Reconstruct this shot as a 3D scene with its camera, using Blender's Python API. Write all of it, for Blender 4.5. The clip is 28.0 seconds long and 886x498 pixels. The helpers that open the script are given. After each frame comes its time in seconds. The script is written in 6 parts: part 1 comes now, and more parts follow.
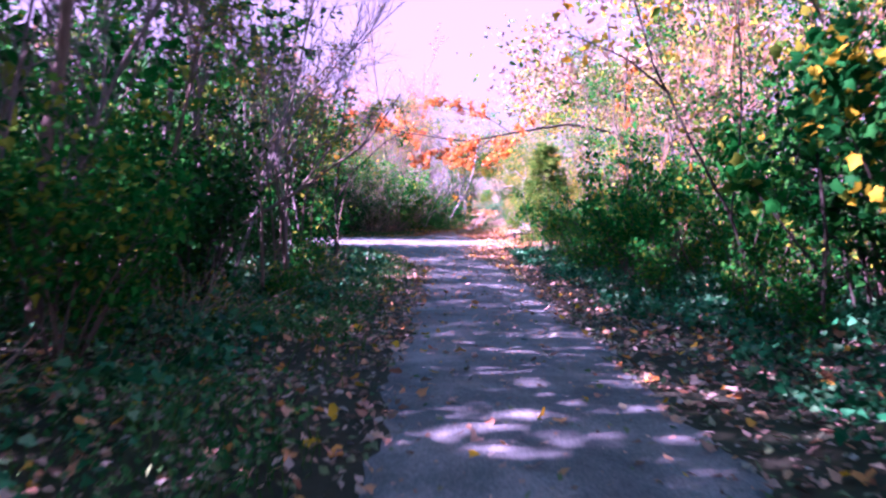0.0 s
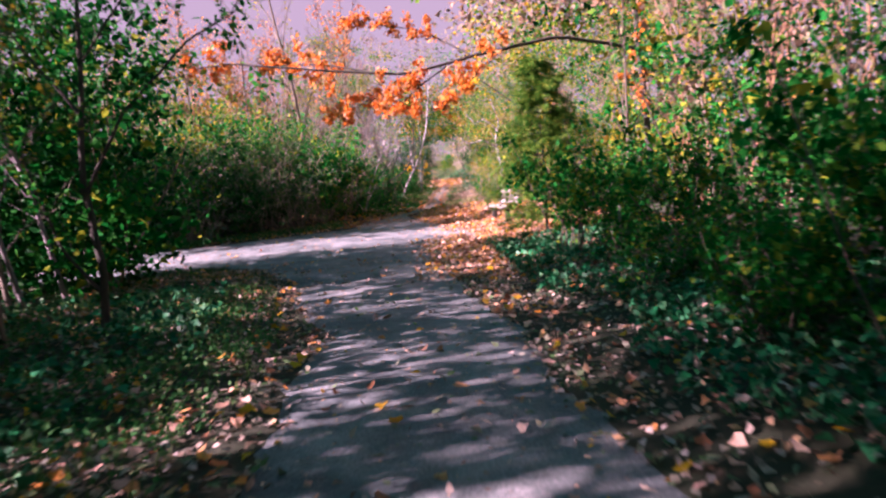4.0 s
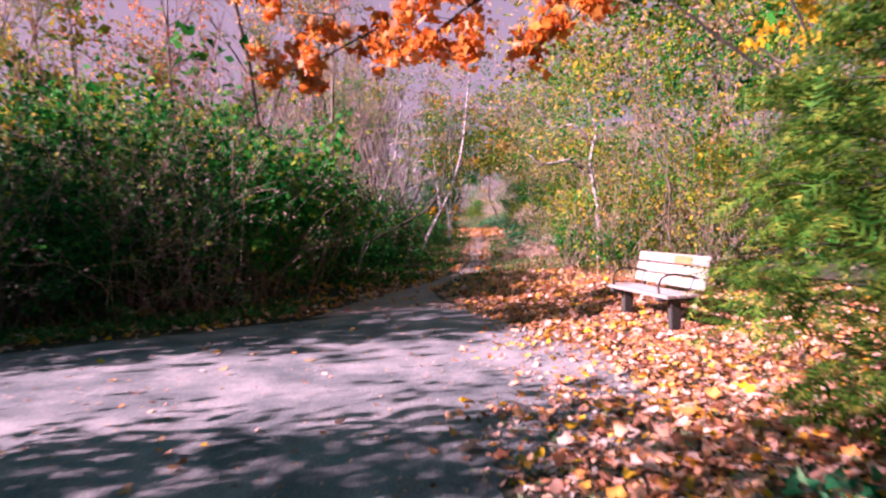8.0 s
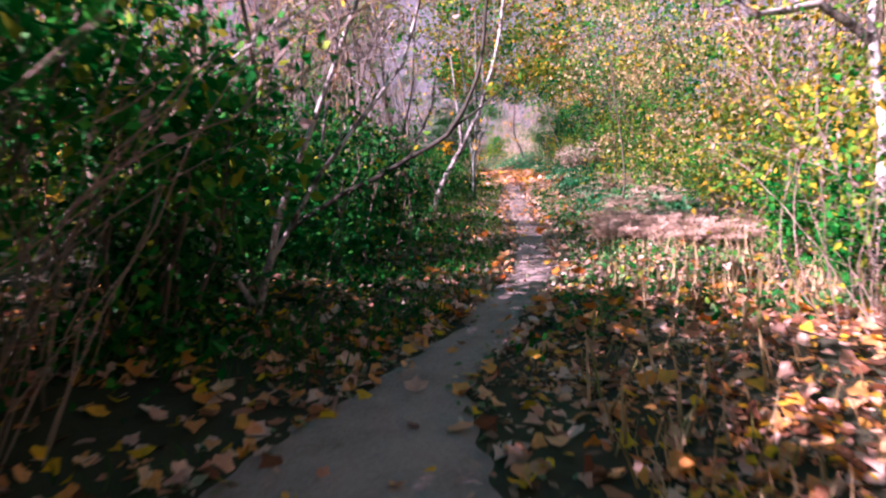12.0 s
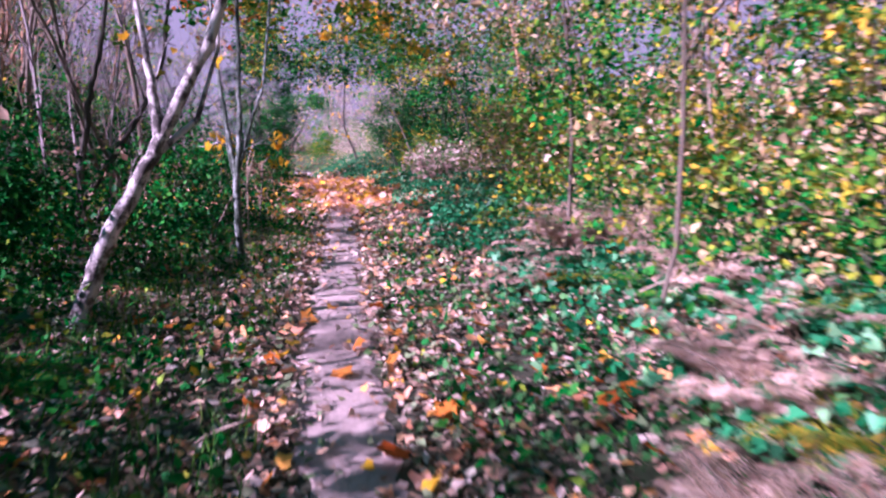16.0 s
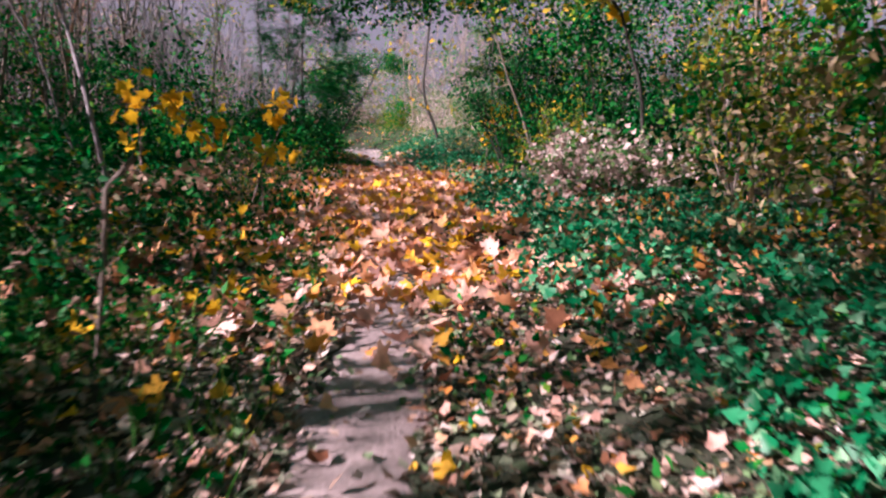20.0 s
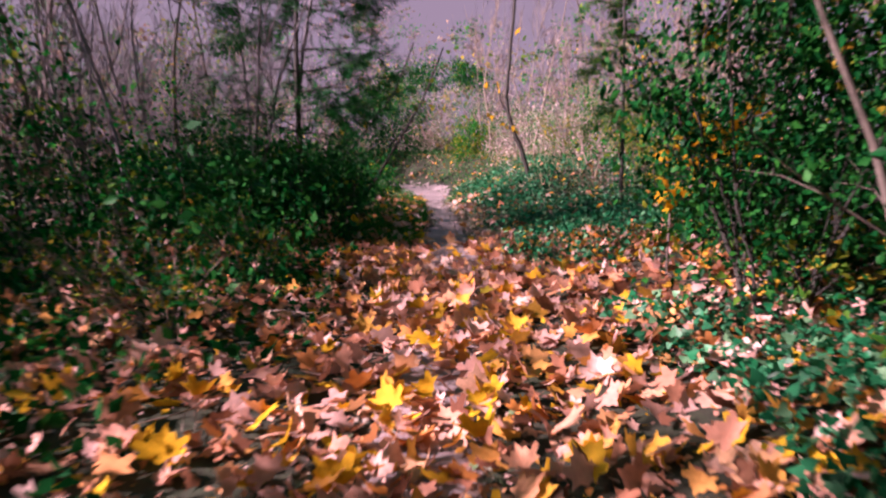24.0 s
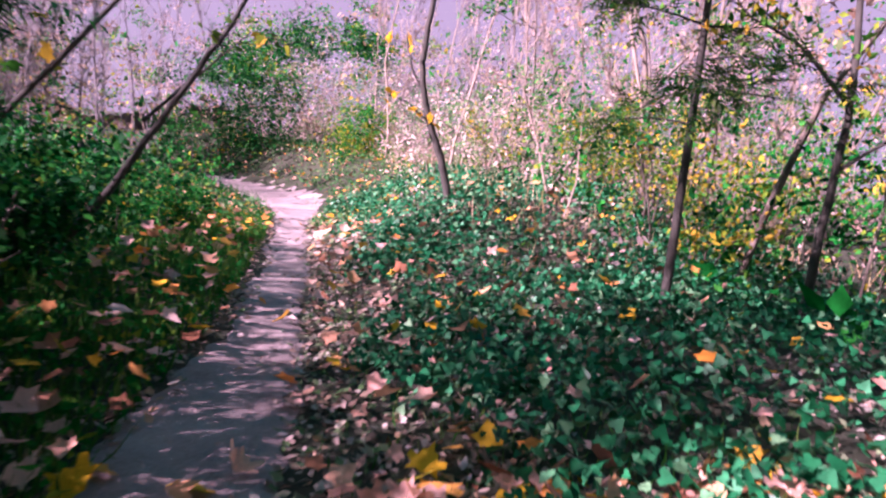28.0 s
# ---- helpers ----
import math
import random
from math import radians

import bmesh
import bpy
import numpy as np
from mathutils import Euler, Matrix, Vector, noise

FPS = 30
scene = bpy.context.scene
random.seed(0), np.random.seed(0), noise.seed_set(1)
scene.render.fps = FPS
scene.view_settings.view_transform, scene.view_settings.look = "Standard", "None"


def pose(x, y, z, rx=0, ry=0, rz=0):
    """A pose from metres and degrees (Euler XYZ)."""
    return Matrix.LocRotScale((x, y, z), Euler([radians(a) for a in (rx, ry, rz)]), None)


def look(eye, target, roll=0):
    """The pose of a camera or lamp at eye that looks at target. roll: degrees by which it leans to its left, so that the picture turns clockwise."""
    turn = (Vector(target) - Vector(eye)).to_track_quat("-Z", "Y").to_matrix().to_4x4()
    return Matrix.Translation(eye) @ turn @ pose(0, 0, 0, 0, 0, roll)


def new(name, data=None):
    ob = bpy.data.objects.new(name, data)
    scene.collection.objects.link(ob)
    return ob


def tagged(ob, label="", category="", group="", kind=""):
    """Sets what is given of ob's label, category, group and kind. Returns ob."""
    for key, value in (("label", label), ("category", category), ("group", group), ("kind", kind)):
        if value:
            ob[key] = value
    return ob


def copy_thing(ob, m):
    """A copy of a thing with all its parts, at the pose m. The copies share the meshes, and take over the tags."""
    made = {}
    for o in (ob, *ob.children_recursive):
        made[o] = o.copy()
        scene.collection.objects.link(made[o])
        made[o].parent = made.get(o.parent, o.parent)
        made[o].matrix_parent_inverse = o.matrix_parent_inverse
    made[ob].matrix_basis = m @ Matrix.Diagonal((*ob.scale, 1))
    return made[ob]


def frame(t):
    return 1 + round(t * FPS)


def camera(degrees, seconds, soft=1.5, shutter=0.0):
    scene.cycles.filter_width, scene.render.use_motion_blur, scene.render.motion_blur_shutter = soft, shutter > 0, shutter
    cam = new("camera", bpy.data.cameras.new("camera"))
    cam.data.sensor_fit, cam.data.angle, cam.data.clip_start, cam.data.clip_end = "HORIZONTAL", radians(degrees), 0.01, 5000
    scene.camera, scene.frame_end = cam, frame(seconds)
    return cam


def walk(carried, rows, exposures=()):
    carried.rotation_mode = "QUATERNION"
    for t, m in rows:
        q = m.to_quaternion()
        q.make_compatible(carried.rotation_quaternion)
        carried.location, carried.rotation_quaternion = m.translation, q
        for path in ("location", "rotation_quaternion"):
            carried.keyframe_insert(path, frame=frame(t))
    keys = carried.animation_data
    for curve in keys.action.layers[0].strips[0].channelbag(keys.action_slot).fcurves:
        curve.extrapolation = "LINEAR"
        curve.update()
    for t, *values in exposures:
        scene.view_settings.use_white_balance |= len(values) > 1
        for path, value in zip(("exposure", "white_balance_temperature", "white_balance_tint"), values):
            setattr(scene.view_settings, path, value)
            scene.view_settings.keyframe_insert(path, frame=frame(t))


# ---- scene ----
cam = camera(65.52, 28.0, soft=2.3, shutter=0.5)
# seconds, place in metres, turn in degrees
PATH = [
    (0, 0.000, 0.000, 1.722, 85.64, -1.78, -0.00),
    (0.5, -0.037, 1.224, 1.750, 85.17, 0.74, -1.62),
    (1, -0.024, 2.546, 1.772, 82.89, 0.99, -2.78),
    (1.5, 0.051, 3.923, 1.795, 82.04, 2.55, -3.44),
    (2, 0.214, 5.336, 1.796, 81.77, 4.06, -5.06),
    (2.5, 0.431, 6.785, 1.768, 82.74, 1.95, -6.21),
    (3, 0.538, 8.199, 1.695, 83.82, 3.21, -5.30),
    (3.5, 0.628, 9.676, 1.600, 83.45, 5.37, -3.95),
    (4, 0.717, 11.163, 1.518, 83.18, 4.17, -3.23),
    (4.5, 0.791, 12.665, 1.443, 83.10, 2.33, -2.68),
    (5, 0.836, 14.188, 1.377, 83.33, 0.82, -1.86),
    (5.5, 0.837, 15.734, 1.318, 83.97, -0.14, -0.32),
    (6, 0.780, 17.309, 1.266, 85.15, -0.26, 2.41),
    (6.5, 0.740, 18.817, 1.234, 85.88, 1.92, 2.94),
    (7, 0.705, 20.232, 1.227, 86.56, 1.76, 1.69),
    (7.5, 0.679, 21.621, 1.226, 87.18, 1.38, -0.15),
    (8, 0.620, 22.991, 1.229, 87.37, 1.52, -1.58),
    (8.5, 0.587, 24.286, 1.200, 87.12, -0.24, -3.59),
    (9, 0.582, 25.635, 1.145, 86.40, 0.74, -6.66),
    (9.5, 0.580, 26.917, 1.145, 86.06, 2.26, -7.23),
    (10, 0.544, 28.164, 1.152, 85.70, 2.23, -5.35),
    (10.5, 0.563, 29.329, 1.186, 85.57, 2.45, -4.46),
    (11, 0.536, 30.397, 1.198, 85.22, 0.88, -3.08),
    (11.5, 0.528, 31.406, 1.198, 83.42, 0.96, -1.00),
    (12, 0.595, 32.469, 1.220, 82.39, 1.23, -0.74),
    (12.5, 0.712, 33.597, 1.255, 82.01, 1.88, -1.69),
    (13, 0.853, 34.799, 1.295, 82.18, 2.99, -3.23),
    (13.5, 0.996, 36.084, 1.327, 82.77, 4.11, -4.75),
    (14, 1.116, 37.463, 1.346, 83.69, 3.70, -5.64),
    (14.5, 1.274, 38.885, 1.341, 84.81, 3.40, -7.87),
    (15, 1.462, 40.254, 1.322, 82.42, 3.64, -10.31),
    (15.5, 1.751, 41.521, 1.315, 81.25, 2.04, -14.52),
    (16, 1.978, 42.747, 1.331, 82.08, 0.47, -14.32),
    (16.5, 2.095, 43.908, 1.362, 81.37, 0.83, -8.20),
    (17, 2.195, 45.067, 1.408, 82.31, 1.83, -6.72),
    (17.5, 2.180, 46.257, 1.435, 83.31, 1.91, -4.66),
    (18, 2.222, 47.354, 1.470, 83.93, 2.61, -3.44),
    (18.5, 2.397, 48.459, 1.530, 84.18, 2.58, -5.92),
    (19, 2.581, 49.604, 1.540, 83.60, 1.81, -5.90),
    (19.5, 2.817, 50.697, 1.542, 82.28, 0.33, -5.53),
    (20, 3.100, 51.710, 1.541, 79.89, -2.40, -7.71),
    (20.5, 3.174, 52.803, 1.600, 81.48, -2.71, -7.47),
    (21, 3.163, 53.820, 1.629, 84.41, -1.21, -4.92),
    (21.5, 3.165, 54.882, 1.658, 85.44, -1.11, -2.96),
    (22, 3.306, 55.963, 1.688, 86.35, 1.01, -4.35),
    (22.5, 3.400, 57.075, 1.749, 87.64, 0.90, -4.45),
    (23, 3.526, 58.254, 1.786, 86.60, 0.67, -3.41),
    (23.5, 3.668, 59.476, 1.790, 84.21, 0.15, -2.13),
    (24, 3.810, 60.722, 1.776, 81.43, -0.64, -1.55),
    (24.5, 3.936, 61.969, 1.757, 79.21, -1.21, -2.59),
    (25, 4.033, 63.195, 1.769, 78.53, -0.15, -6.16),
    (25.5, 4.137, 64.278, 1.780, 79.04, -0.53, -8.00),
    (26, 4.243, 65.414, 1.780, 79.48, 0.66, -5.76),
    (26.5, 4.341, 66.441, 1.791, 78.91, 0.51, -7.47),
    (27, 4.429, 67.420, 1.804, 79.76, -1.59, -8.47),
    (27.5, 4.513, 68.337, 1.812, 80.80, -3.34, -8.54),
    (28, 4.597, 69.058, 1.791, 81.77, -6.74, -10.04),
]

EXPOSURE = [(0.0, 3.7, 4800.0, 18.0), (2.2, 3.85, 5100.0, 21.0), (3.3, 3.15, 6000.0, -8.0), (6.0, 2.55, 6000.0, -26.0), (8.0, 2.55, 6200.0, -12.0), (9.2, 2.15, 10000.0, -8.0), (10.2, 2.25, 26000.0, -60.0), (11.2, 2.8, 7400.0, -36.0), (12.5, 2.85, 5500.0, -18.0),
            (14.3, 2.7, 4700.0, -6.0), (16.0, 2.55, 4800.0, -14.0), (17.0, 2.6, 5300.0, -18.0), (18.0, 2.5, 6000.0, -20.0), (19.0, 2.5, 6000.0, -20.0), (20.0, 2.15, 5500.0, -46.0), (21.0, 2.05, 6300.0, -48.0), (22.0, 2.0, 7200.0, -42.0), (24.0, 2.05, 6000.0, -22.0), (25.5, 2.1, 5100.0, -24.0), (27.0, 2.05, 4500.0, -36.0), (28.0, 2.8, 5500.0, -10.0)]
walk(cam, [(t, pose(x, y, z, rx, ry, rz)) for t, x, y, z, rx, ry, rz in PATH], EXPOSURE)

# ---- light: a low autumn sun from the left and a little behind, clear sky ----
SUN_ELEVATION, SUN_FROM = 29.0, (-0.95, -0.28)
world = bpy.data.worlds.new("sky")
scene.world = world
world.use_nodes = True
sky = world.node_tree.nodes.new("ShaderNodeTexSky")
sky.sky_type, sky.sun_disc = "NISHITA", False
sky.sun_elevation = radians(SUN_ELEVATION)
sky.sun_rotation = math.atan2(SUN_FROM[0], SUN_FROM[1])
sky.air_density, sky.dust_density, sky.ozone_density = 1.0, 1.2, 1.0
# autumn haze: the sky turns pale rose towards the horizon
wn, wl = world.node_tree.nodes, world.node_tree.links
up = wn.new("ShaderNodeSeparateXYZ")
wl.new(wn.new("ShaderNodeTexCoord").outputs["Generated"], up.inputs[0])
haze = wn.new("ShaderNodeMapRange")
haze.interpolation_type = "SMOOTHSTEP"
haze.inputs["From Min"].default_value, haze.inputs["From Max"].default_value = 0.22, 0.6
haze.inputs["To Min"].default_value, haze.inputs["To Max"].default_value = 0.9, 0.0
wl.new(up.outputs["Z"], haze.inputs["Value"])
blend = wn.new("ShaderNodeMixRGB")
tinge = wn.new("ShaderNodeMixRGB")
tinge.blend_type = "MULTIPLY"
tinge.inputs["Fac"].default_value = 1.0
tinge.inputs["Color2"].default_value = (0.3, 0.72, 0.74, 1)
wl.new(sky.outputs[0], tinge.inputs["Color1"])
blend.inputs["Color2"].default_value = (4.4, 2.35, 3.95, 1)
wl.new(haze.outputs[0], blend.inputs["Fac"])
wl.new(tinge.outputs[0], blend.inputs["Color1"])
wl.new(blend.outputs[0], wn["Background"].inputs[0])
world.node_tree.nodes["Background"].inputs[1].default_value = 0.026
sun_data = bpy.data.lights.new("sun", "SUN")
sun_data.energy, sun_data.angle, sun_data.color = 5.0, radians(0.6), (1.0, 0.55, 0.73)
sun = new("sun", sun_data)
h = math.hypot(*SUN_FROM)
e = radians(SUN_ELEVATION)
sun.matrix_world = look((0, 0, 0), (-SUN_FROM[0] / h * math.cos(e), -SUN_FROM[1] / h * math.cos(e), -math.sin(e)))


# ---- materials ----
def nodes_of(name):
    m = bpy.data.materials.new(name)
    m.use_nodes = True
    return m, m.node_tree.nodes, m.node_tree.links, m.node_tree.nodes["Principled BSDF"]


def ramp_node(nodes, stops):
    r = nodes.new("ShaderNodeValToRGB")
    els = r.color_ramp.elements
    while len(els) < len(stops):
        els.new(0.5)
    for el, (p, c) in zip(els, stops):
        el.position, el.color = p, (*c, 1)
    return r


def noise_node(nodes, links, scale, detail=4.0, rough=0.6, coords=None):
    n = nodes.new("ShaderNodeTexNoise")
    n.inputs["Scale"].default_value, n.inputs["Detail"].default_value, n.inputs["Roughness"].default_value = scale, detail, rough
    if coords is not None:
        links.new(coords, n.inputs["Vector"])
    return n


def leaf_material(name, stops, roughness=0.5, through_light=0.35, spread=18.0, gloss=0.07):
    """Leaves: each takes its own colour from the stops, with a fine mottling and some light coming through."""
    m, nodes, links, b = nodes_of(name)
    geo = nodes.new("ShaderNodeNewGeometry")
    info = nodes.new("ShaderNodeObjectInfo")
    add = nodes.new("ShaderNodeMath")
    add.operation = "ADD"
    links.new(geo.outputs["Random Per Island"], add.inputs[0])
    links.new(info.outputs["Random"], add.inputs[1])
    frac = nodes.new("ShaderNodeMath")
    frac.operation = "FRACT"
    links.new(add.outputs[0], frac.inputs[0])
    r = ramp_node(nodes, stops)
    links.new(frac.outputs[0], r.inputs[0])
    tex = nodes.new("ShaderNodeTexCoord")
    n = noise_node(nodes, links, spread, 3.0, 0.6, tex.outputs["Object"])
    k = nodes.new("ShaderNodeMapRange")
    k.inputs["To Min"].default_value, k.inputs["To Max"].default_value = 0.55, 1.4
    links.new(n.outputs["Fac"], k.inputs["Value"])
    mul = nodes.new("ShaderNodeVectorMath")
    mul.operation = "SCALE"
    links.new(r.outputs[0], mul.inputs[0])
    links.new(k.outputs[0], mul.inputs["Scale"])
    links.new(mul.outputs[0], b.inputs["Base Color"])
    b.inputs["Roughness"].default_value = roughness + 0.12
    b.inputs["Specular IOR Level"].default_value = gloss
    t = nodes.new("ShaderNodeBsdfTranslucent")
    links.new(mul.outputs[0], t.inputs[0])
    mix = nodes.new("ShaderNodeMixShader")
    mix.inputs[0].default_value = through_light
    links.new(b.outputs[0], mix.inputs[1])
    links.new(t.outputs[0], mix.inputs[2])
    links.new(mix.outputs[0], nodes["Material Output"].inputs[0])
    return m


def solid_material(name, stops, coarse, fine, roughness=0.85, bump=0.3, stretch=(1, 1, 1), metal=0.0):
    """A mottled surface: colour by noise at two scales, relief by the finer one."""
    m, nodes, links, b = nodes_of(name)
    tex = nodes.new("ShaderNodeTexCoord")
    mp = nodes.new("ShaderNodeMapping")
    mp.inputs["Scale"].default_value = stretch
    links.new(tex.outputs["Object"], mp.inputs["Vector"])
    a = noise_node(nodes, links, coarse, 4.0, 0.6, mp.outputs[0])
    c = noise_node(nodes, links, fine, 5.0, 0.7, mp.outputs[0])
    mixer = nodes.new("ShaderNodeMath")
    mixer.operation = "MULTIPLY_ADD"
    links.new(c.outputs["Fac"], mixer.inputs[0])
    mixer.inputs[1].default_value = 0.5
    half = nodes.new("ShaderNodeMath")
    half.operation = "MULTIPLY"
    half.inputs[1].default_value = 0.5
    links.new(a.outputs["Fac"], half.inputs[0])
    links.new(half.outputs[0], mixer.inputs[2])
    r = ramp_node(nodes, stops)
    links.new(mixer.outputs[0], r.inputs[0])
    links.new(r.outputs[0], b.inputs["Base Color"])
    b.inputs["Roughness"].default_value, b.inputs["Metallic"].default_value = roughness, metal
    if bump:
        bn = nodes.new("ShaderNodeBump")
        bn.inputs["Strength"].default_value, bn.inputs["Distance"].default_value = bump, 0.02
        links.new(c.outputs["Fac"], bn.inputs["Height"])
        links.new(bn.outputs[0], b.inputs["Normal"])
    return m


M_SOIL = solid_material("forest_soil", [(0.3, (0.01, 0.018, 0.007)), (0.5, (0.026, 0.028, 0.014)), (0.7, (0.03, 0.055, 0.018))], 0.7, 14, 0.95, 0.8)
M_ASPHALT = solid_material("asphalt", [(0.36, (0.036, 0.054, 0.064)), (0.49, (0.135, 0.155, 0.168)), (0.62, (0.32, 0.315, 0.33))], 1.6, 45, 0.8, 0.6)
M_DIRT = solid_material("trodden_earth", [(0.32, (0.14, 0.112, 0.11)), (0.5, (0.29, 0.235, 0.23)), (0.68, (0.41, 0.34, 0.33))], 2.2, 40, 0.9, 0.7)
M_BARK = solid_material("grey_brown_bark", [(0.3, (0.05, 0.04, 0.032)), (0.5, (0.13, 0.105, 0.085)), (0.7, (0.24, 0.21, 0.18))], 3, 26, 0.9, 0.6, (1, 1, 0.25))
M_BARK_DARK = solid_material("dark_bark", [(0.3, (0.014, 0.014, 0.011)), (0.5, (0.034, 0.032, 0.026)), (0.7, (0.075, 0.068, 0.056))], 3, 26, 0.9, 0.6, (1, 1, 0.25))
M_BARK_MOSSY = solid_material("mossy_mottled_bark", [(0.4, (0.012, 0.022, 0.014)), (0.49, (0.035, 0.05, 0.038)), (0.53, (0.12, 0.14, 0.135)), (0.62, (0.24, 0.26, 0.26))], 5, 18, 0.9, 0.6, (1, 1, 0.5))
M_BARK_PALE = solid_material("pale_bark", [(0.42, (0.02, 0.018, 0.017)), (0.475, (0.12, 0.11, 0.11)), (0.53, (0.42, 0.4, 0.41))], 5, 16, 0.8, 0.4, (1, 1, 0.8))
M_TWIG = solid_material("twig_bark", [(0.3, (0.05, 0.042, 0.034)), (0.55, (0.12, 0.1, 0.08)), (0.75, (0.24, 0.2, 0.17))], 2, 20, 0.9, 0.0)
M_TWIG_PALE = solid_material("pale_dry_stems", [(0.3, (0.13, 0.1, 0.08)), (0.55, (0.26, 0.21, 0.17)), (0.75, (0.42, 0.35, 0.3))], 2, 20, 0.9, 0.0)
M_TWIG_GREY = solid_material("grey_mauve_twigs", [(0.3, (0.08, 0.07, 0.075)), (0.55, (0.19, 0.17, 0.18)), (0.75, (0.32, 0.29, 0.3))], 2, 20, 0.9, 0.0)
M_TWIG_RUSSET = solid_material("russet_twigs", [(0.3, (0.13, 0.07, 0.045)), (0.55, (0.3, 0.17, 0.1)), (0.75, (0.46, 0.29, 0.19))], 2, 20, 0.9, 0.0)
M_GREEN = leaf_material("green_leaves", [(0.0, (0.008, 0.09, 0.012)), (0.45, (0.022, 0.17, 0.024)), (0.8, (0.06, 0.25, 0.035)), (0.96, (0.26, 0.3, 0.03))], 0.45)
M_GREEN_YELLOW = leaf_material("green_and_yellow_maple_leaves", [(0.0, (0.008, 0.07, 0.014)), (0.55, (0.02, 0.13, 0.026)), (0.8, (0.04, 0.17, 0.03)), (0.88, (0.4, 0.34, 0.02)), (1.0, (0.6, 0.42, 0.03))], 0.45)
M_HERB = leaf_material("fresh_green_herbs", [(0.0, (0.03, 0.12, 0.03)), (0.5, (0.07, 0.2, 0.06)), (0.85, (0.13, 0.28, 0.1)), (1.0, (0.3, 0.32, 0.16))], 0.5)
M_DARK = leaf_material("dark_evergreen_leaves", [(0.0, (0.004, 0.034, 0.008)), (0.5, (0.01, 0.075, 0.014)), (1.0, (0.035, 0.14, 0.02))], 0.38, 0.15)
M_OLIVE = leaf_material("yellowing_leaves", [(0.0, (0.04, 0.16, 0.02)), (0.4, (0.12, 0.22, 0.025)), (0.7, (0.3, 0.3, 0.03)), (1.0, (0.55, 0.34, 0.04))], 0.5)
M_ORANGE = leaf_material("orange_maple_leaves", [(0.0, (0.4, 0.09, 0.02)), (0.35, (0.6, 0.18, 0.03)), (0.7, (0.68, 0.33, 0.08)), (0.9, (0.6, 0.38, 0.25)), (1.0, (0.28, 0.1, 0.02))], 0.5, 0.5)
M_YELLOW = leaf_material("yellow_maple_leaves", [(0.0, (0.6, 0.33, 0.02)), (0.5, (0.75, 0.5, 0.03)), (0.85, (0.66, 0.38, 0.03)), (1.0, (0.35, 0.36, 0.05))], 0.5, 0.6)
M_LITTER = leaf_material("fallen_leaves", [(0.0, (0.12, 0.05, 0.03)), (0.14, (0.42, 0.2, 0.12)), (0.32, (0.66, 0.43, 0.38)), (0.5, (0.62, 0.25, 0.04)), (0.68, (0.74, 0.55, 0.5)), (0.84, (0.7, 0.36, 0.1)), (0.95, (0.66, 0.42, 0.03))], 0.6, 0.25)
M_LITTER_DULL = leaf_material("dull_fallen_leaves", [(0.0, (0.09, 0.07, 0.05)), (0.22, (0.34, 0.24, 0.19)), (0.42, (0.5, 0.4, 0.36)), (0.58, (0.09, 0.17, 0.06)), (0.76, (0.22, 0.26, 0.16)), (0.88, (0.56, 0.48, 0.46)), (1.0, (0.5, 0.3, 0.15))], 0.65, 0.2)
M_IVY = leaf_material("ivy_leaves", [(0.0, (0.006, 0.05, 0.016)), (0.45, (0.018, 0.12, 0.042)), (0.8, (0.045, 0.19, 0.08)), (1.0, (0.16, 0.3, 0.15))], 0.3, 0.1, gloss=0.2)
M_STRAW = leaf_material("dry_grass", [(0.0, (0.22, 0.16, 0.08)), (0.4, (0.4, 0.3, 0.17)), (0.7, (0.5, 0.4, 0.27)), (0.9, (0.18, 0.2, 0.07))], 0.7, 0.3)
M_GRASS = leaf_material("green_grass", [(0.0, (0.02, 0.08, 0.012)), (0.5, (0.04, 0.13, 0.02)), (1.0, (0.12, 0.19, 0.04))], 0.6, 0.3)
M_NEEDLE = leaf_material("conifer_needles", [(0.0, (0.014, 0.06, 0.014)), (0.5, (0.04, 0.12, 0.022)), (1.0, (0.13, 0.2, 0.03))], 0.5, 0.25)
# sun on the fir is put into this lighter, yellower needle colour
M_NEEDLE_LIT = leaf_material("sunlit_fir_needles", [(0.0, (0.018, 0.086, 0.013)), (0.45, (0.060, 0.156, 0.020)), (0.8, (0.120, 0.218, 0.032)), (1.0, (0.34, 0.34, 0.06))], 0.5, 0.3)
M_BROWN = leaf_material("withered_leaves", [(0.0, (0.14, 0.085, 0.06)), (0.4, (0.3, 0.2, 0.14)), (0.7, (0.42, 0.31, 0.25)), (1.0, (0.12, 0.2, 0.06))], 0.7, 0.35)
M_FLUFF = leaf_material("pale_seed_heads", [(0.0, (0.26, 0.18, 0.16)), (0.5, (0.4, 0.3, 0.29)), (1.0, (0.5, 0.41, 0.4))], 0.8, 0.4)
M_BRACKEN = leaf_material("dead_bracken", [(0.0, (0.34, 0.23, 0.17)), (0.4, (0.52, 0.39, 0.33)), (0.75, (0.62, 0.5, 0.45)), (1.0, (0.4, 0.3, 0.16))], 0.7, 0.3)
M_PALE = leaf_material("pale_pink_withered_leaves", [(0.0, (0.5, 0.36, 0.32)), (0.3, (0.66, 0.52, 0.49)), (0.55, (0.72, 0.6, 0.57)), (0.66, (0.08, 0.2, 0.06)), (1.0, (0.2, 0.34, 0.1))], 0.7, 0.4)
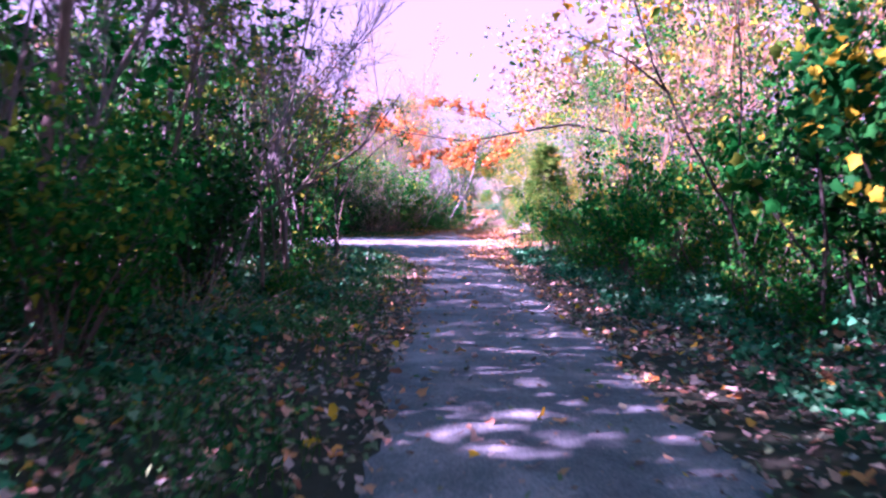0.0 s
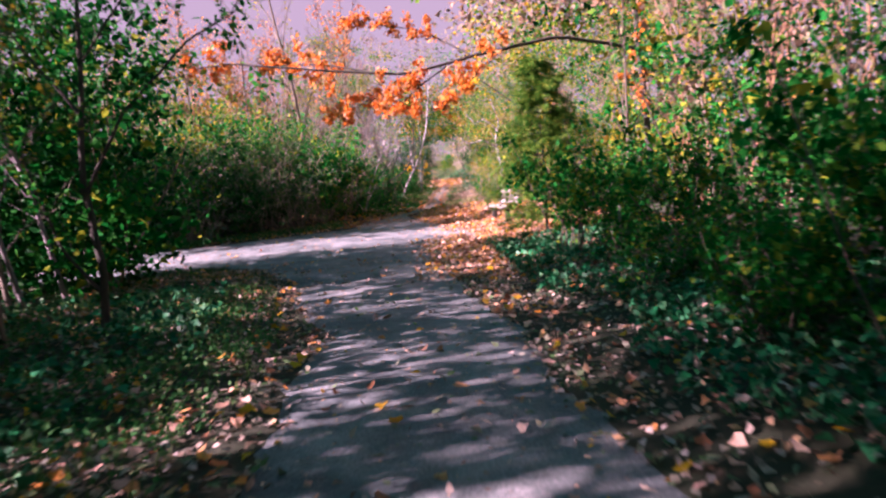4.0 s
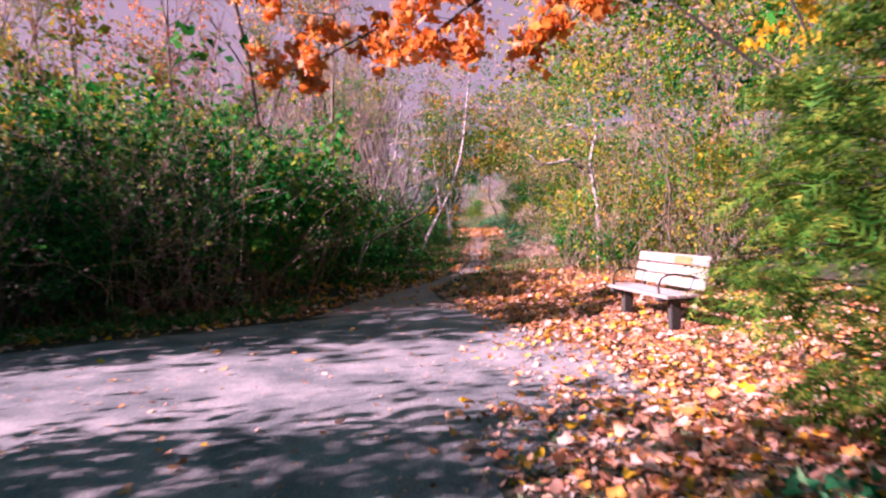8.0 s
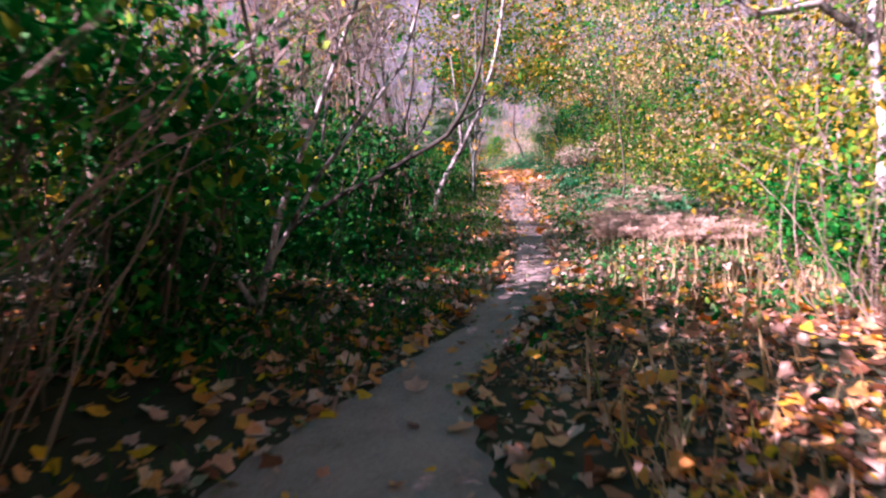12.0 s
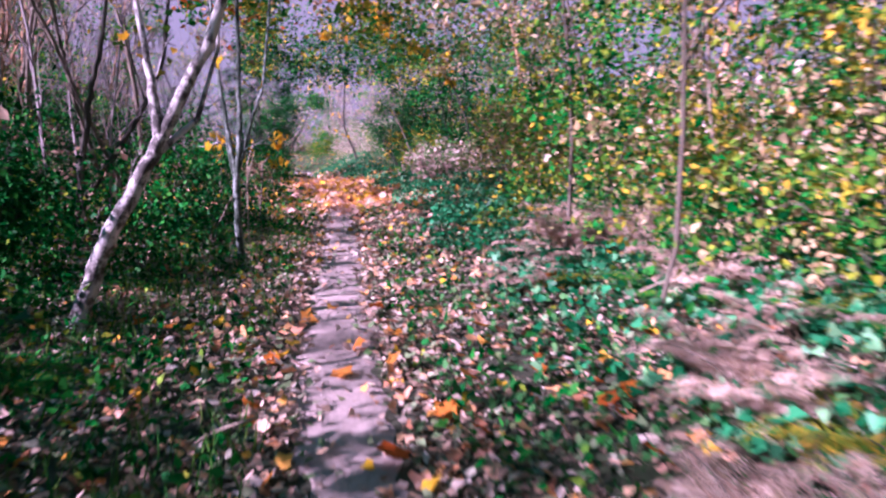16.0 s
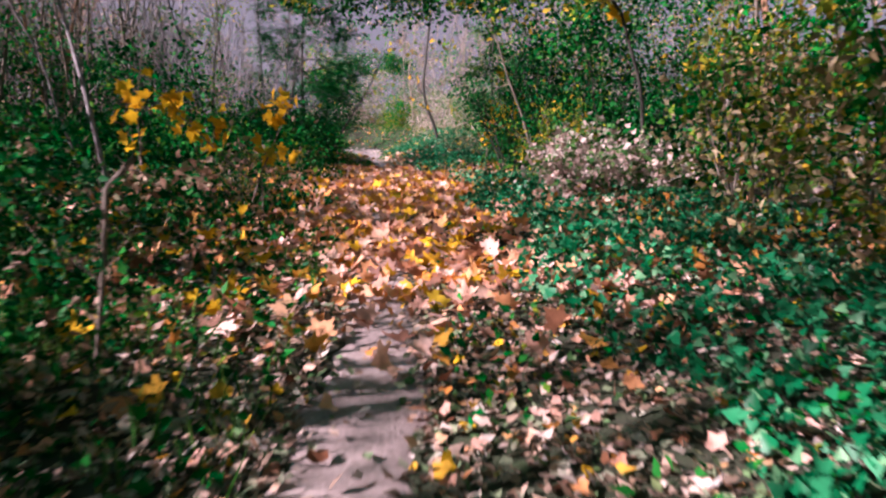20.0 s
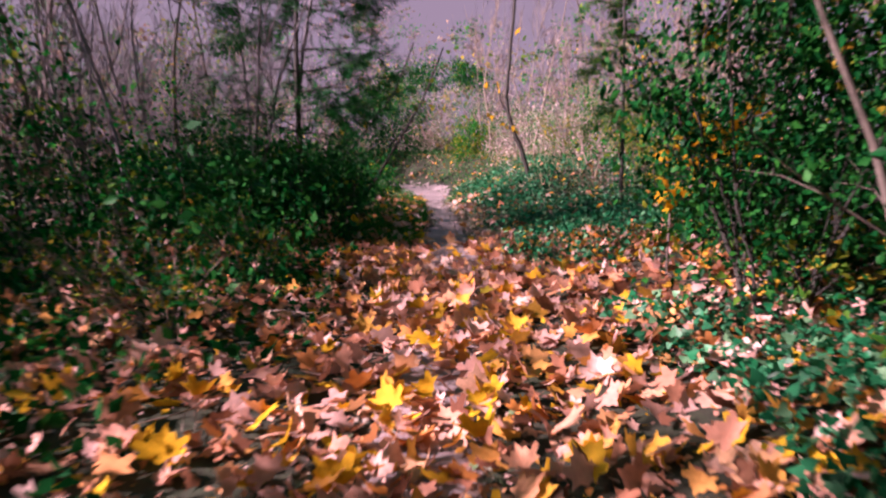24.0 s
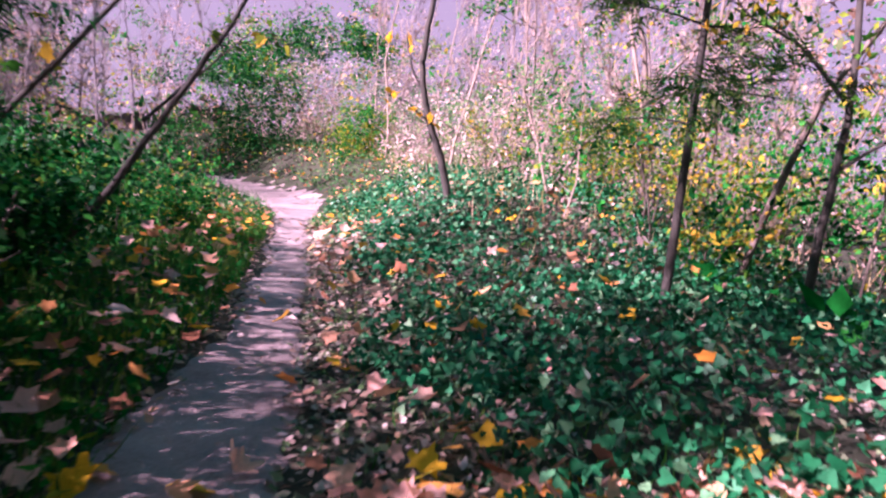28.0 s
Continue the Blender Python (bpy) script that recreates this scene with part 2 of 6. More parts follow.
# distance haze is put into these pale mauve greys
M_DISTANCE = solid_material("distant_woods", [(0.3, (0.05, 0.06, 0.05)), (0.45, (0.11, 0.105, 0.095)), (0.6, (0.18, 0.15, 0.15)), (0.72, (0.26, 0.22, 0.23))], 0.25, 1.6, 1.0, 0.0)
M_BOARD = solid_material("weathered_bench_board", [(0.3, (0.17, 0.145, 0.13)), (0.5, (0.28, 0.25, 0.235)), (0.7, (0.37, 0.34, 0.325))], 2, 30, 0.7, 0.25, (1, 0.12, 1))
M_WORN = solid_material("worn_orange_wood", [(0.3, (0.25, 0.08, 0.03)), (0.6, (0.42, 0.17, 0.07)), (0.75, (0.5, 0.36, 0.28))], 4, 30, 0.8, 0.2, (1, 0.2, 1))
M_LEG = solid_material("dark_bench_post", [(0.3, (0.018, 0.022, 0.02)), (0.6, (0.04, 0.042, 0.038)), (0.8, (0.1, 0.1, 0.095))], 3, 30, 0.8, 0.3)
M_IRON = solid_material("black_iron", [(0.3, (0.015, 0.015, 0.016)), (0.7, (0.05, 0.045, 0.04))], 6, 50, 0.5, 0.1, (1, 1, 1), 0.6)


# ---- mesh helpers ----
def mesh_of(name, verts, tris, material, smooth=False):
    verts, tris = np.asarray(verts, np.float32), np.asarray(tris, np.int32)
    me = bpy.data.meshes.new(name)
    me.vertices.add(len(verts))
    me.vertices.foreach_set("co", verts.ravel())
    me.loops.add(tris.size)
    me.loops.foreach_set("vertex_index", tris.ravel())
    me.polygons.add(len(tris))
    me.polygons.foreach_set("loop_start", np.arange(0, tris.size, 3, dtype=np.int32))
    me.polygons.foreach_set("loop_total", np.full(len(tris), 3, np.int32))
    if smooth:
        me.polygons.foreach_set("use_smooth", np.ones(len(tris), bool))
    me.materials.append(material)
    me.update(calc_edges=True)
    return me


def child(ob, parent):
    if parent is not None:
        ob.parent = parent
    return ob


def raw_part(name, geo, material, parent=None, label="", smooth=False):
    """One mesh object from (verts, tris), under its thing."""
    ob = child(new(name, mesh_of(name, geo[0], geo[1], material, smooth)), parent)
    return tagged(ob, label)


def part(name, bm, material, parent=None, label=""):
    me = bpy.data.meshes.new(name)
    bm.to_mesh(me)
    bm.free()
    me.materials.append(material)
    return tagged(child(new(name, me), parent), label)


def merged(pieces):
    verts, tris, base = [], [], 0
    for v, f in pieces:
        verts.append(v)
        tris.append(np.asarray(f) + base)
        base += len(v)
    return np.concatenate(verts), np.concatenate(tris)


def tube(points, radii, sides=5):
    """A tapered round stem along points."""
    p = np.asarray(points, float)
    r = np.asarray(radii, float)
    n = len(p)
    d = np.gradient(p, axis=0)
    d /= np.linalg.norm(d, axis=1)[:, None] + 1e-9
    refs = np.array([[1.0, 0, 0], [0, 0, 1.0], [0, 1.0, 0], [0.7, 0.7, 0.1], [0.7, -0.7, 0.1]])
    u = np.cross(d, refs[np.argmin(np.abs(d @ refs.T).max(0))])
    u /= np.linalg.norm(u, axis=1)[:, None] + 1e-9
    w = np.cross(d, u)
    a = np.linspace(0, 2 * np.pi, sides, endpoint=False)
    v = p[:, None] + r[:, None, None] * (np.cos(a)[None, :, None] * u[:, None] + np.sin(a)[None, :, None] * w[:, None])
    i = np.arange(n - 1)[:, None] * sides
    k = np.arange(sides)[None]
    k2 = (k + 1) % sides
    f1 = np.stack([i + k, i + k2, i + sides + k2], -1).reshape(-1, 3)
    f2 = np.stack([i + k, i + sides + k2, i + sides + k], -1).reshape(-1, 3)
    return v.reshape(-1, 3), np.concatenate([f1, f2])


def fan(outline, cup):
    o = np.array(outline, float)
    v = np.vstack([[0, 0.35, 0], np.c_[o, cup * (np.abs(o[:, 0]) * 1.2 + (o[:, 1] - 0.35) ** 2)]])
    n = len(o)
    return v, np.array([(0, 1 + i, 1 + (i + 1) % n) for i in range(n)])


MAPLE = fan([(0, 0.06), (0.34, -0.04), (0.4, 0.2), (0.62, 0.42), (0.36, 0.54), (0.22, 0.74), (0, 1.0), (-0.22, 0.74), (-0.36, 0.54), (-0.62, 0.42), (-0.4, 0.2), (-0.34, -0.04)], 0.24)
MAPLE_BIG = fan([(0, 0), (0.22, 0.08), (0.55, -0.02), (0.44, 0.2), (0.66, 0.38), (0.6, 0.56), (0.33, 0.5), (0.26, 0.72), (0.12, 0.74), (0, 1.05),
                 (-0.12, 0.74), (-0.26, 0.72), (-0.33, 0.5), (-0.6, 0.56), (-0.66, 0.38), (-0.44, 0.2), (-0.55, -0.02), (-0.22, 0.08)], 0.26)
def flat_fan(outline, cup):
    """A lobed leaf fanned from its stalk end."""
    o = np.array(outline, float)
    return np.c_[o, cup * np.abs(o[:, 0]) + 0.12 * cup * (o[:, 1] - 0.4) ** 2], np.array([(0, i, i + 1) for i in range(1, len(o) - 1)])


IVY = flat_fan([(0, 0.12), (0.28, -0.04), (0.52, 0.16), (0.32, 0.5), (0, 1.0), (-0.32, 0.5), (-0.52, 0.16), (-0.28, -0.04)], 0.16)
SMALL_MAPLE = flat_fan([(0, 0.05), (0.45, 0.04), (0.58, 0.42), (0.26, 0.62), (0, 1.0), (-0.26, 0.62), (-0.58, 0.42), (-0.45, 0.04)], 0.3)
OVAL = (np.array([(0, 0, 0), (0.26, 0.45, 0.07), (0, 1, -0.08), (-0.26, 0.45, 0.07), (0, 0.5, 0)], float), np.array([(0, 1, 4), (1, 2, 4), (2, 3, 4), (3, 0, 4)]))
DIAMOND = (np.array([(0, 0, 0), (0.3, 0.36, 0.07), (0, 1, -0.1), (-0.3, 0.36, 0.07)], float), np.array([(0, 1, 2), (0, 2, 3)]))
BLADE = (np.array([(-0.03, 0, 0), (0.03, 0, 0), (0.022, 0.45, 0.06), (-0.022, 0.45, 0.06), (0, 1, 0.32)], float), np.array([(0, 1, 2), (0, 2, 3), (3, 2, 4)]))
_sp = [(np.array([(-0.02, 0, 0), (0.02, 0, 0), (0, 1, -0.06)]), np.array([(0, 1, 2)]))]
for _i in range(5):
    _y = 0.1 + 0.16 * _i
    for _s in (-1, 1):
        _l = 0.34 * (1.05 - 0.15 * _i)
        _sp.append((np.array([(0, _y - 0.03, 0), (0, _y + 0.05, 0), (_s * _l, _y + 0.2, -0.05)]), np.array([(0, 1, 2)])))
SPRAY = merged(_sp)


def scattered(shape, at, size, normal, rng, spin=None):
    """Copies of a leaf shape at the places given, each turned about its normal."""
    at, normal = np.asarray(at, float), np.asarray(normal, float)
    n = len(at)
    nz = normal / (np.linalg.norm(normal, axis=1)[:, None] + 1e-9)
    ref = np.where(np.abs(nz[:, 2:3]) > 0.95, [[1.0, 0, 0]], [[0, 0, 1.0]])
    u = np.cross(ref, nz)
    u /= np.linalg.norm(u, axis=1)[:, None] + 1e-9
    w = np.cross(nz, u)
    a = rng.uniform(0, 2 * np.pi, n) if spin is None else spin
    x = np.cos(a)[:, None] * u + np.sin(a)[:, None] * w
    y = np.cross(nz, x)
    v, f = shape
    s = np.broadcast_to(np.asarray(size, float), (n,))
    curl = rng.normal(0.7, 1.0, n)
    out = at[:, None] + s[:, None, None] * (v[None, :, 0:1] * x[:, None] + v[None, :, 1:2] * y[:, None] + (curl[:, None] * v[None, :, 2])[..., None] * nz[:, None])
    tri = f[None] + (np.arange(n) * len(v))[:, None, None]
    return out.reshape(-1, 3), tri.reshape(-1, 3)


def aimed(shape, at, size, direction, rng, droop=0.0):
    """Leaf shapes whose length points along the directions given."""
    at, d = np.asarray(at, float), np.asarray(direction, float)
    n = len(at)
    d = d + np.array([0, 0, -droop])
    d /= np.linalg.norm(d, axis=1)[:, None] + 1e-9
    side = np.cross(d, rng.normal(0, 0.35, (n, 3)) + [0, 0, 1])
    side /= np.linalg.norm(side, axis=1)[:, None] + 1e-9
    up = np.cross(side, d)
    v, f = shape
    s = np.broadcast_to(np.asarray(size, float), (n,))
    out = at[:, None] + s[:, None, None] * (v[None, :, 0:1] * side[:, None] + v[None, :, 1:2] * d[:, None] + v[None, :, 2:3] * up[:, None])
    tri = f[None] + (np.arange(n) * len(v))[:, None, None]
    return out.reshape(-1, 3), tri.reshape(-1, 3)


def wander(rng, start, direction, length, steps=6, bend=0.15, lift=0.0):
    """A crooked line from start."""
    p = [np.array(start, float)]
    d = np.array(direction, float)
    d /= np.linalg.norm(d)
    for _ in range(steps):
        d = d + rng.normal(0, bend, 3) + [0, 0, lift]
        d /= np.linalg.norm(d)
        p.append(p[-1] + d * length / steps)
    return np.array(p)


def along(line, u):
    u = np.clip(np.asarray(u), 0, 0.999) * (len(line) - 1)
    i = u.astype(int)
    return line[i] + (u - i)[:, None] * (line[i + 1] - line[i])


def branches_from(rng, line, count, lo, hi, length, spread, lift, bend, steps=5):
    """Side branches off a line, going out at an angle."""
    out = []
    us = rng.uniform(lo, hi, count)
    for u, p in zip(us, along(line, us)):
        i = min(int(u * (len(line) - 1)), len(line) - 2)
        d = line[i + 1] - line[i]
        d = d / (np.linalg.norm(d) + 1e-9) + rng.normal(0, spread, 3) + [0, 0, lift]
        out.append(wander(rng, p, d, length * rng.uniform(0.5, 1.1) * (1.15 - 0.5 * u), steps, bend, lift * 0.15))
    return out


def taper(line, r0, r1):
    return np.linspace(r0, r1, len(line))


def thing(name, x, y, z=0.0):
    ob = new(name)
    ob.location = (x, y, z)
    ob.empty_display_size = 0.2
    return ob


# ---- the lie of the land ----
LAND = [(-400, 0.2), (0, 0.22), (5, 0.28), (7.5, 0.22), (10.3, 0.06), (13.3, -0.08), (17, -0.21), (20, -0.27), (26, -0.34), (30.5, -0.3), (34.4, -0.22),
        (38, -0.17), (42.5, -0.16), (46, -0.07), (50, 0.04), (54, 0.13), (58, 0.27), (64, 0.31), (70, 0.28), (75, 0.15), (78, 0.04), (84, -0.12), (88, -0.06), (92, 0.02), (97, 0.1), (600, 0.1)]
# middle and half width of the earth path
TRAIL = [(33.4, 0.1, 1.6), (34.1, 0.1, 1.28), (34.8, 0.17, 1.0), (35.5, 0.28, 0.72), (36.3, 0.36, 0.44), (37.0, 0.58, 0.36), (38, 1.0, 0.32), (40, 1.62, 0.33), (42, 1.95, 0.32), (45, 2.28, 0.3), (48, 2.44, 0.31), (50, 2.7, 0.3),
         (54, 3.12, 0.32), (57, 3.38, 0.33), (62, 3.7, 0.34), (67, 4.0, 0.35), (70, 4.15, 0.58), (72, 4.18, 0.54), (73.5, 4.2, 0.45), (75, 4.3, 0.35), (78, 4.3, 0.36), (84, 4.17, 0.4), (86, 4.15, 0.7), (88.5, 3.7, 1.4), (91, 2.4, 1.4), (93, 0.6, 1.1), (97, -3.5, 0.8)]
_ly, _lz = np.array(LAND, float).T
_ty, _tx, _tw = np.array(TRAIL, float).T


def trail_x(y):
    return np.interp(y, _ty, _tx)


def smooth(a, lo, hi):
    t = np.clip((np.asarray(a, float) - lo) / (hi - lo), 0, 1)
    return t * t * (3 - 2 * t)


def road_far(x):
    """The crossing road's edge beside the hedge."""
    return np.where(np.asarray(x) < 0.7, 34.45 + (np.asarray(x) - 0.7) * 0.52, 34.45)


def road_near(x):
    x = np.asarray(x, float)
    return 26.45 + np.minimum(x + 2.5, 0) * 0.08 + np.minimum(x + 8.0, 0) * 0.44


def land(x, y):
    """Height of the ground."""
    x, y = np.asarray(x, float), np.asarray(y, float)
    mid = np.where(y < 30, 0.75, trail_x(y))
    half = np.where(y < 30, 1.3, np.interp(y, [30, 34, 36, 40], [2.6, 1.2, 0.6, 0.45]))
    out = np.abs(x - mid) - half
    on_road = smooth(y, 22.5, 26.0) * (1 - smooth(y, 33.0, 36.5))
    right = smooth(out, 0.1, 3.0) * (x > mid) * np.where(x > 3, 1 - 0.6 * on_road, 1 - on_road)
    left = smooth(out, 0.1, 3.5) * (x < mid) * (1 - on_road)
    rough = 0.035 * (np.sin(x * 2.3 + y * 0.9) + np.sin(y * 2.9 - x * 1.3) + 0.7 * np.sin(5.1 * x + 4.3 * y)) * smooth(out, 0.0, 0.8) * (1 - 0.8 * on_road)
    return np.interp(y, _ly, _lz) + np.interp(y, [76, 78, 80.5, 84], [0.28, 0.6, 1.15, 1.25]) * right + 0.16 * left + rough


# ground sheet out to the horizon
gx = np.concatenate([np.linspace(-700, -60, 9), np.linspace(-50, -12.4, 40), np.linspace(-12, 14, 76), np.linspace(16, 50, 12), np.linspace(65, 700, 9)])
gy = np.concatenate([np.linspace(-600, -30, 9), np.linspace(-20, 0, 12), np.linspace(0.3, 96, 200), np.linspace(98, 130, 12), np.linspace(150, 900, 9)])
GX, GY = np.meshgrid(gx, gy)
nx, ny = len(gx), len(gy)
ii, jj = np.meshgrid(np.arange(nx - 1), np.arange(ny - 1))
q = (jj * nx + ii).ravel()
ground = raw_part("ground", (np.c_[GX.ravel(), GY.ravel(), land(GX, GY).ravel()], np.concatenate([np.c_[q, q + 1, q + nx + 1], np.c_[q, q + nx + 1, q + nx]])), M_SOIL, None, "", True)
tagged(ground, "dark mossy woodland soil with leaf mould beside the paths", "ground", kind="structure")


def ribbon(ys, left, right, across, lift):
    """A surface laid on the land between two edges, with its sides turned down into the soil."""
    ys = np.asarray(ys, float)
    u = np.linspace(0, 1, across)
    x = left[:, None] + (right - left)[:, None] * u[None]
    y = np.broadcast_to(ys[:, None], x.shape)
    z = land(x, y) + lift * np.minimum(1, 6 * np.minimum(u, 1 - u))[None] - 0.02 * ((u == 0) | (u == 1))[None]
    n, m = x.shape
    a, b = np.meshgrid(np.arange(m - 1), np.arange(n - 1))
    k = (b * m + a).ravel()
    return np.c_[x.ravel(), y.ravel(), z.ravel()], np.concatenate([np.c_[k, k + 1, k + m + 1], np.c_[k, k + m + 1, k + m]])


def ragged(y, seed, amount):
    y = np.asarray(y, float)
    return amount * (np.sin(y * 1.7 + seed) + 0.6 * np.sin(y * 4.3 + 2 * seed) + 0.5 * np.sin(y * 9.1 + 3 * seed) + 0.5 * np.sin(y * 17.3 + 5 * seed)) * 0.5


ya = np.linspace(-14, 27.2, 260)
la = np.interp(ya, [-14, 0, 16, 18.5, 21, 23.5, 25.5, 27.2], [-0.6, -0.55, -0.5, -0.5, -1.1, -1.7, -2.6, -5.0]) + ragged(ya, 1.0, 0.1)
ra = np.interp(ya, [-14, 0, 8, 14, 18, 22.7, 25.5, 27.2], [1.9, 1.85, 1.85, 2.05, 1.95, 1.55, 1.3, 1.5]) + ragged(ya, 2.0, 0.12)
footway = raw_part("footpath", ribbon(ya, la, ra, 9, 0.022), M_ASPHALT, None, "", True)
tagged(footway, "worn grey asphalt footpath strewn with fallen leaves", "path", kind="structure")

# the crossing road: runs to the left, ends in the leafy place by the bench
xr = np.linspace(-46, 2.5, 220)
n0 = road_near(xr) + ragged(xr, 4.0, 0.1) + np.interp(xr, [-1.8, 0.5, 2.5], [0.0, 0.0, 0.9])
f0 = road_far(xr) + ragged(xr, 5.0, 0.12) + 0.5 * smooth(xr, -1.2, -0.2) * (1 - smooth(xr, 0.7, 1.1)) - 3.2 * smooth(xr, 0.9, 2.5)
u = np.linspace(0, 1, 12)
xx = np.broadcast_to(xr[:, None], (220, 12))
yy = n0[:, None] + (f0 - n0)[:, None] * u[None]
zz = land(xx, yy) + 0.027 * np.minimum(1, 8 * np.minimum(u, 1 - u))[None] - 0.02 * ((u == 0) | (u == 1))[None]
a_, b_ = np.meshgrid(np.arange(11), np.arange(219))
k_ = (b_ * 12 + a_).ravel()
road = raw_part("road", (np.c_[xx.ravel(), yy.ravel(), zz.ravel()], np.concatenate([np.c_[k_, k_ + 13, k_ + 1], np.c_[k_, k_ + 12, k_ + 13]])), M_ASPHALT, None, "", True)
tagged(road, "sunlit grey asphalt lane with scattered leaves", "road", kind="structure")

yt = np.linspace(33.4, 97, 900)
wt = np.interp(yt, _ty, _tw)
trail = raw_part("trail", ribbon(yt, trail_x(yt) - wt + ragged(yt, 7.0, 0.1), trail_x(yt) + wt + ragged(yt, 8.0, 0.1), 7, 0.016), M_DIRT, None, "", True)
tagged(trail, "narrow trodden earth path through the wood", "path", kind="structure")


# ---- kinds of plants ----
def rest(name, geo, material, parent):
    """The joined small stuff of a plant."""
    return tagged(raw_part(name, geo, material, parent), kind="stuff")


def leaves_on(rng, lines, count, shape, size, offset, droop=0.4, up=0.6, bias=0.3):
    """Leaves set along twigs, more towards the tips."""
    idx = rng.integers(0, len(lines), count)
    u = rng.uniform(bias, 1, count)
    at = np.array([along(lines[i], np.array([v]))[0] for i, v in zip(idx, u)]) + rng.normal(0, offset, (count, 3))
    nrm = rng.normal(0, 0.6, (count, 3)) + [0, 0, up]
    return scattered(shape, at, size * rng.uniform(0.6, 1.25, count), nrm, rng)


def make_shrub(seed, height, width, stems, leaves, leaf_size, shape, leaf_mat, bark, label, name="shrub", category="shrub", twig_count=6, lean=0.55, bare=0.25):
    """A many-stemmed bush."""
    rng = np.random.default_rng(seed)
    ob = thing(name, 0, 0)
    main, twigs = [], []
    for _ in range(stems):
        a, k = rng.uniform(0, 2 * np.pi), rng.uniform(0.15, 1.0) * lean
        b = np.array([math.cos(a), math.sin(a), 0]) * rng.uniform(0, 0.18) * width
        l = wander(rng, b - [0, 0, 0.06], [math.cos(a) * k, math.sin(a) * k, 1], height * rng.uniform(0.6, 1.0), 7, 0.13, 0.01)
        main.append((l, rng.uniform(0.6, 1.2)))
        twigs += branches_from(rng, l, twig_count, bare, 0.95, width * 0.42, 0.55, 0.12, 0.16, 3)
    fine = []
    for t in twigs:
        fine += branches_from(rng, t, 1, 0.3, 1.0, width * 0.18, 0.6, 0.05, 0.2, 2)
    for l, s in main:
        raw_part("stem", tube(l, taper(l, (0.011 + 0.004 * height) * s, 0.004), 5), bark, ob, "", True)
    rest("branchwork", merged([tube(t, taper(t, 0.007, 0.002), 3) for t in twigs + fine]), bark, ob)
    rest("foliage", leaves_on(rng, twigs + fine, int(leaves * 0.68), shape, leaf_size * 1.07, 0.06 * width), leaf_mat, ob)
    return tagged(ob, label, category)


def make_tree(seed, height, radius, limbs, leaves, leaf_size, shape, leaf_mat, bark, label, lean=(0, 0), crown_from=0.35, name="tree", spread=0.9, limb_length=0.4, category="tree"):
    """A slender woodland tree: trunk, limbs, twigs and leaves."""
    rng = np.random.default_rng(seed)
    ob = thing(name, 0, 0)
    trunk = wander(rng, (0, 0, -0.1), (lean[0], lean[1], 1), height, 10, 0.06, 0.0)
    raw_part("trunk", tube(trunk, taper(trunk, radius, radius * 0.18) * np.r_[1.35, np.ones(len(trunk) - 1)], 8), bark, ob, "", True)
    main = branches_from(rng, trunk, limbs, crown_from, 0.97, height * limb_length, spread, 0.35, 0.12, 6)
    for l in main:
        raw_part("limb", tube(l, taper(l, radius * 0.34, 0.004), 5), bark, ob, "", True)
    twigs = []
    for l in main + [trunk[5:]]:
        twigs += branches_from(rng, l, 5, 0.2, 1.0, height * 0.14, 0.55, 0.12, 0.15, 4)
    fine = []
    for t in twigs:
        fine += branches_from(rng, t, 1, 0.3, 1.0, height * 0.07, 0.6, 0.02, 0.2, 2)
    rest("branchwork", merged([tube(t, taper(t, 0.009, 0.0025), 3) for t in twigs + fine]), bark, ob)
    if leaves:
        rest("foliage", leaves_on(rng, twigs + fine, leaves, shape, leaf_size, 0.08), leaf_mat, ob)
    return tagged(ob, label, category)


def make_conifer(seed, height, width, label, name="conifer", whorl=3, spray=0.3, bare=0.35, needles=None):
    """A young evergreen with layered, drooping boughs of flat sprays."""
    rng = np.random.default_rng(seed)
    ob = thing(name, 0, 0)
    trunk = wander(rng, (0, 0, -0.1), (0.02, 0.02, 1), height, 10, 0.02)
    raw_part("trunk", tube(trunk, taper(trunk, 0.022 + 0.004 * height, 0.01), 8), M_BARK_DARK, ob, "", True)
    z = bare
    while z < height * 0.96:
        r = width * (1 - z / height) ** 0.75 + 0.12
        for _ in range(whorl):
            a = rng.uniform(0, 2 * np.pi)
            l = wander(rng, (0, 0, z), (math.cos(a), math.sin(a), 0.25), r * rng.uniform(0.7, 1.1), 6, 0.08, -0.07)
            bough = raw_part("bough", tube(l, taper(l, 0.012, 0.003), 4), M_BARK_DARK, ob)
            side = [l] + branches_from(rng, l, 9, 0.15, 0.95, r * 0.42, 0.5, -0.03, 0.1, 3)
            at, d = [], []
            for s in side:
                for v in np.linspace(0.15, 0.95, 5):
                    at.append(along(s, np.array([v]))[0])
                    d.append(s[-1] - s[0] + rng.normal(0, 0.25 * r, 3) * [1, 1, 0.3])
            at = np.array(at)
            rest("foliage", aimed(SPRAY, at, spray * rng.uniform(0.6, 1.2, len(at)), np.array(d), rng, 0.06), needles or M_NEEDLE, bough)
        z += 0.16 + 0.02 * height
    return tagged(ob, label, "conifer")


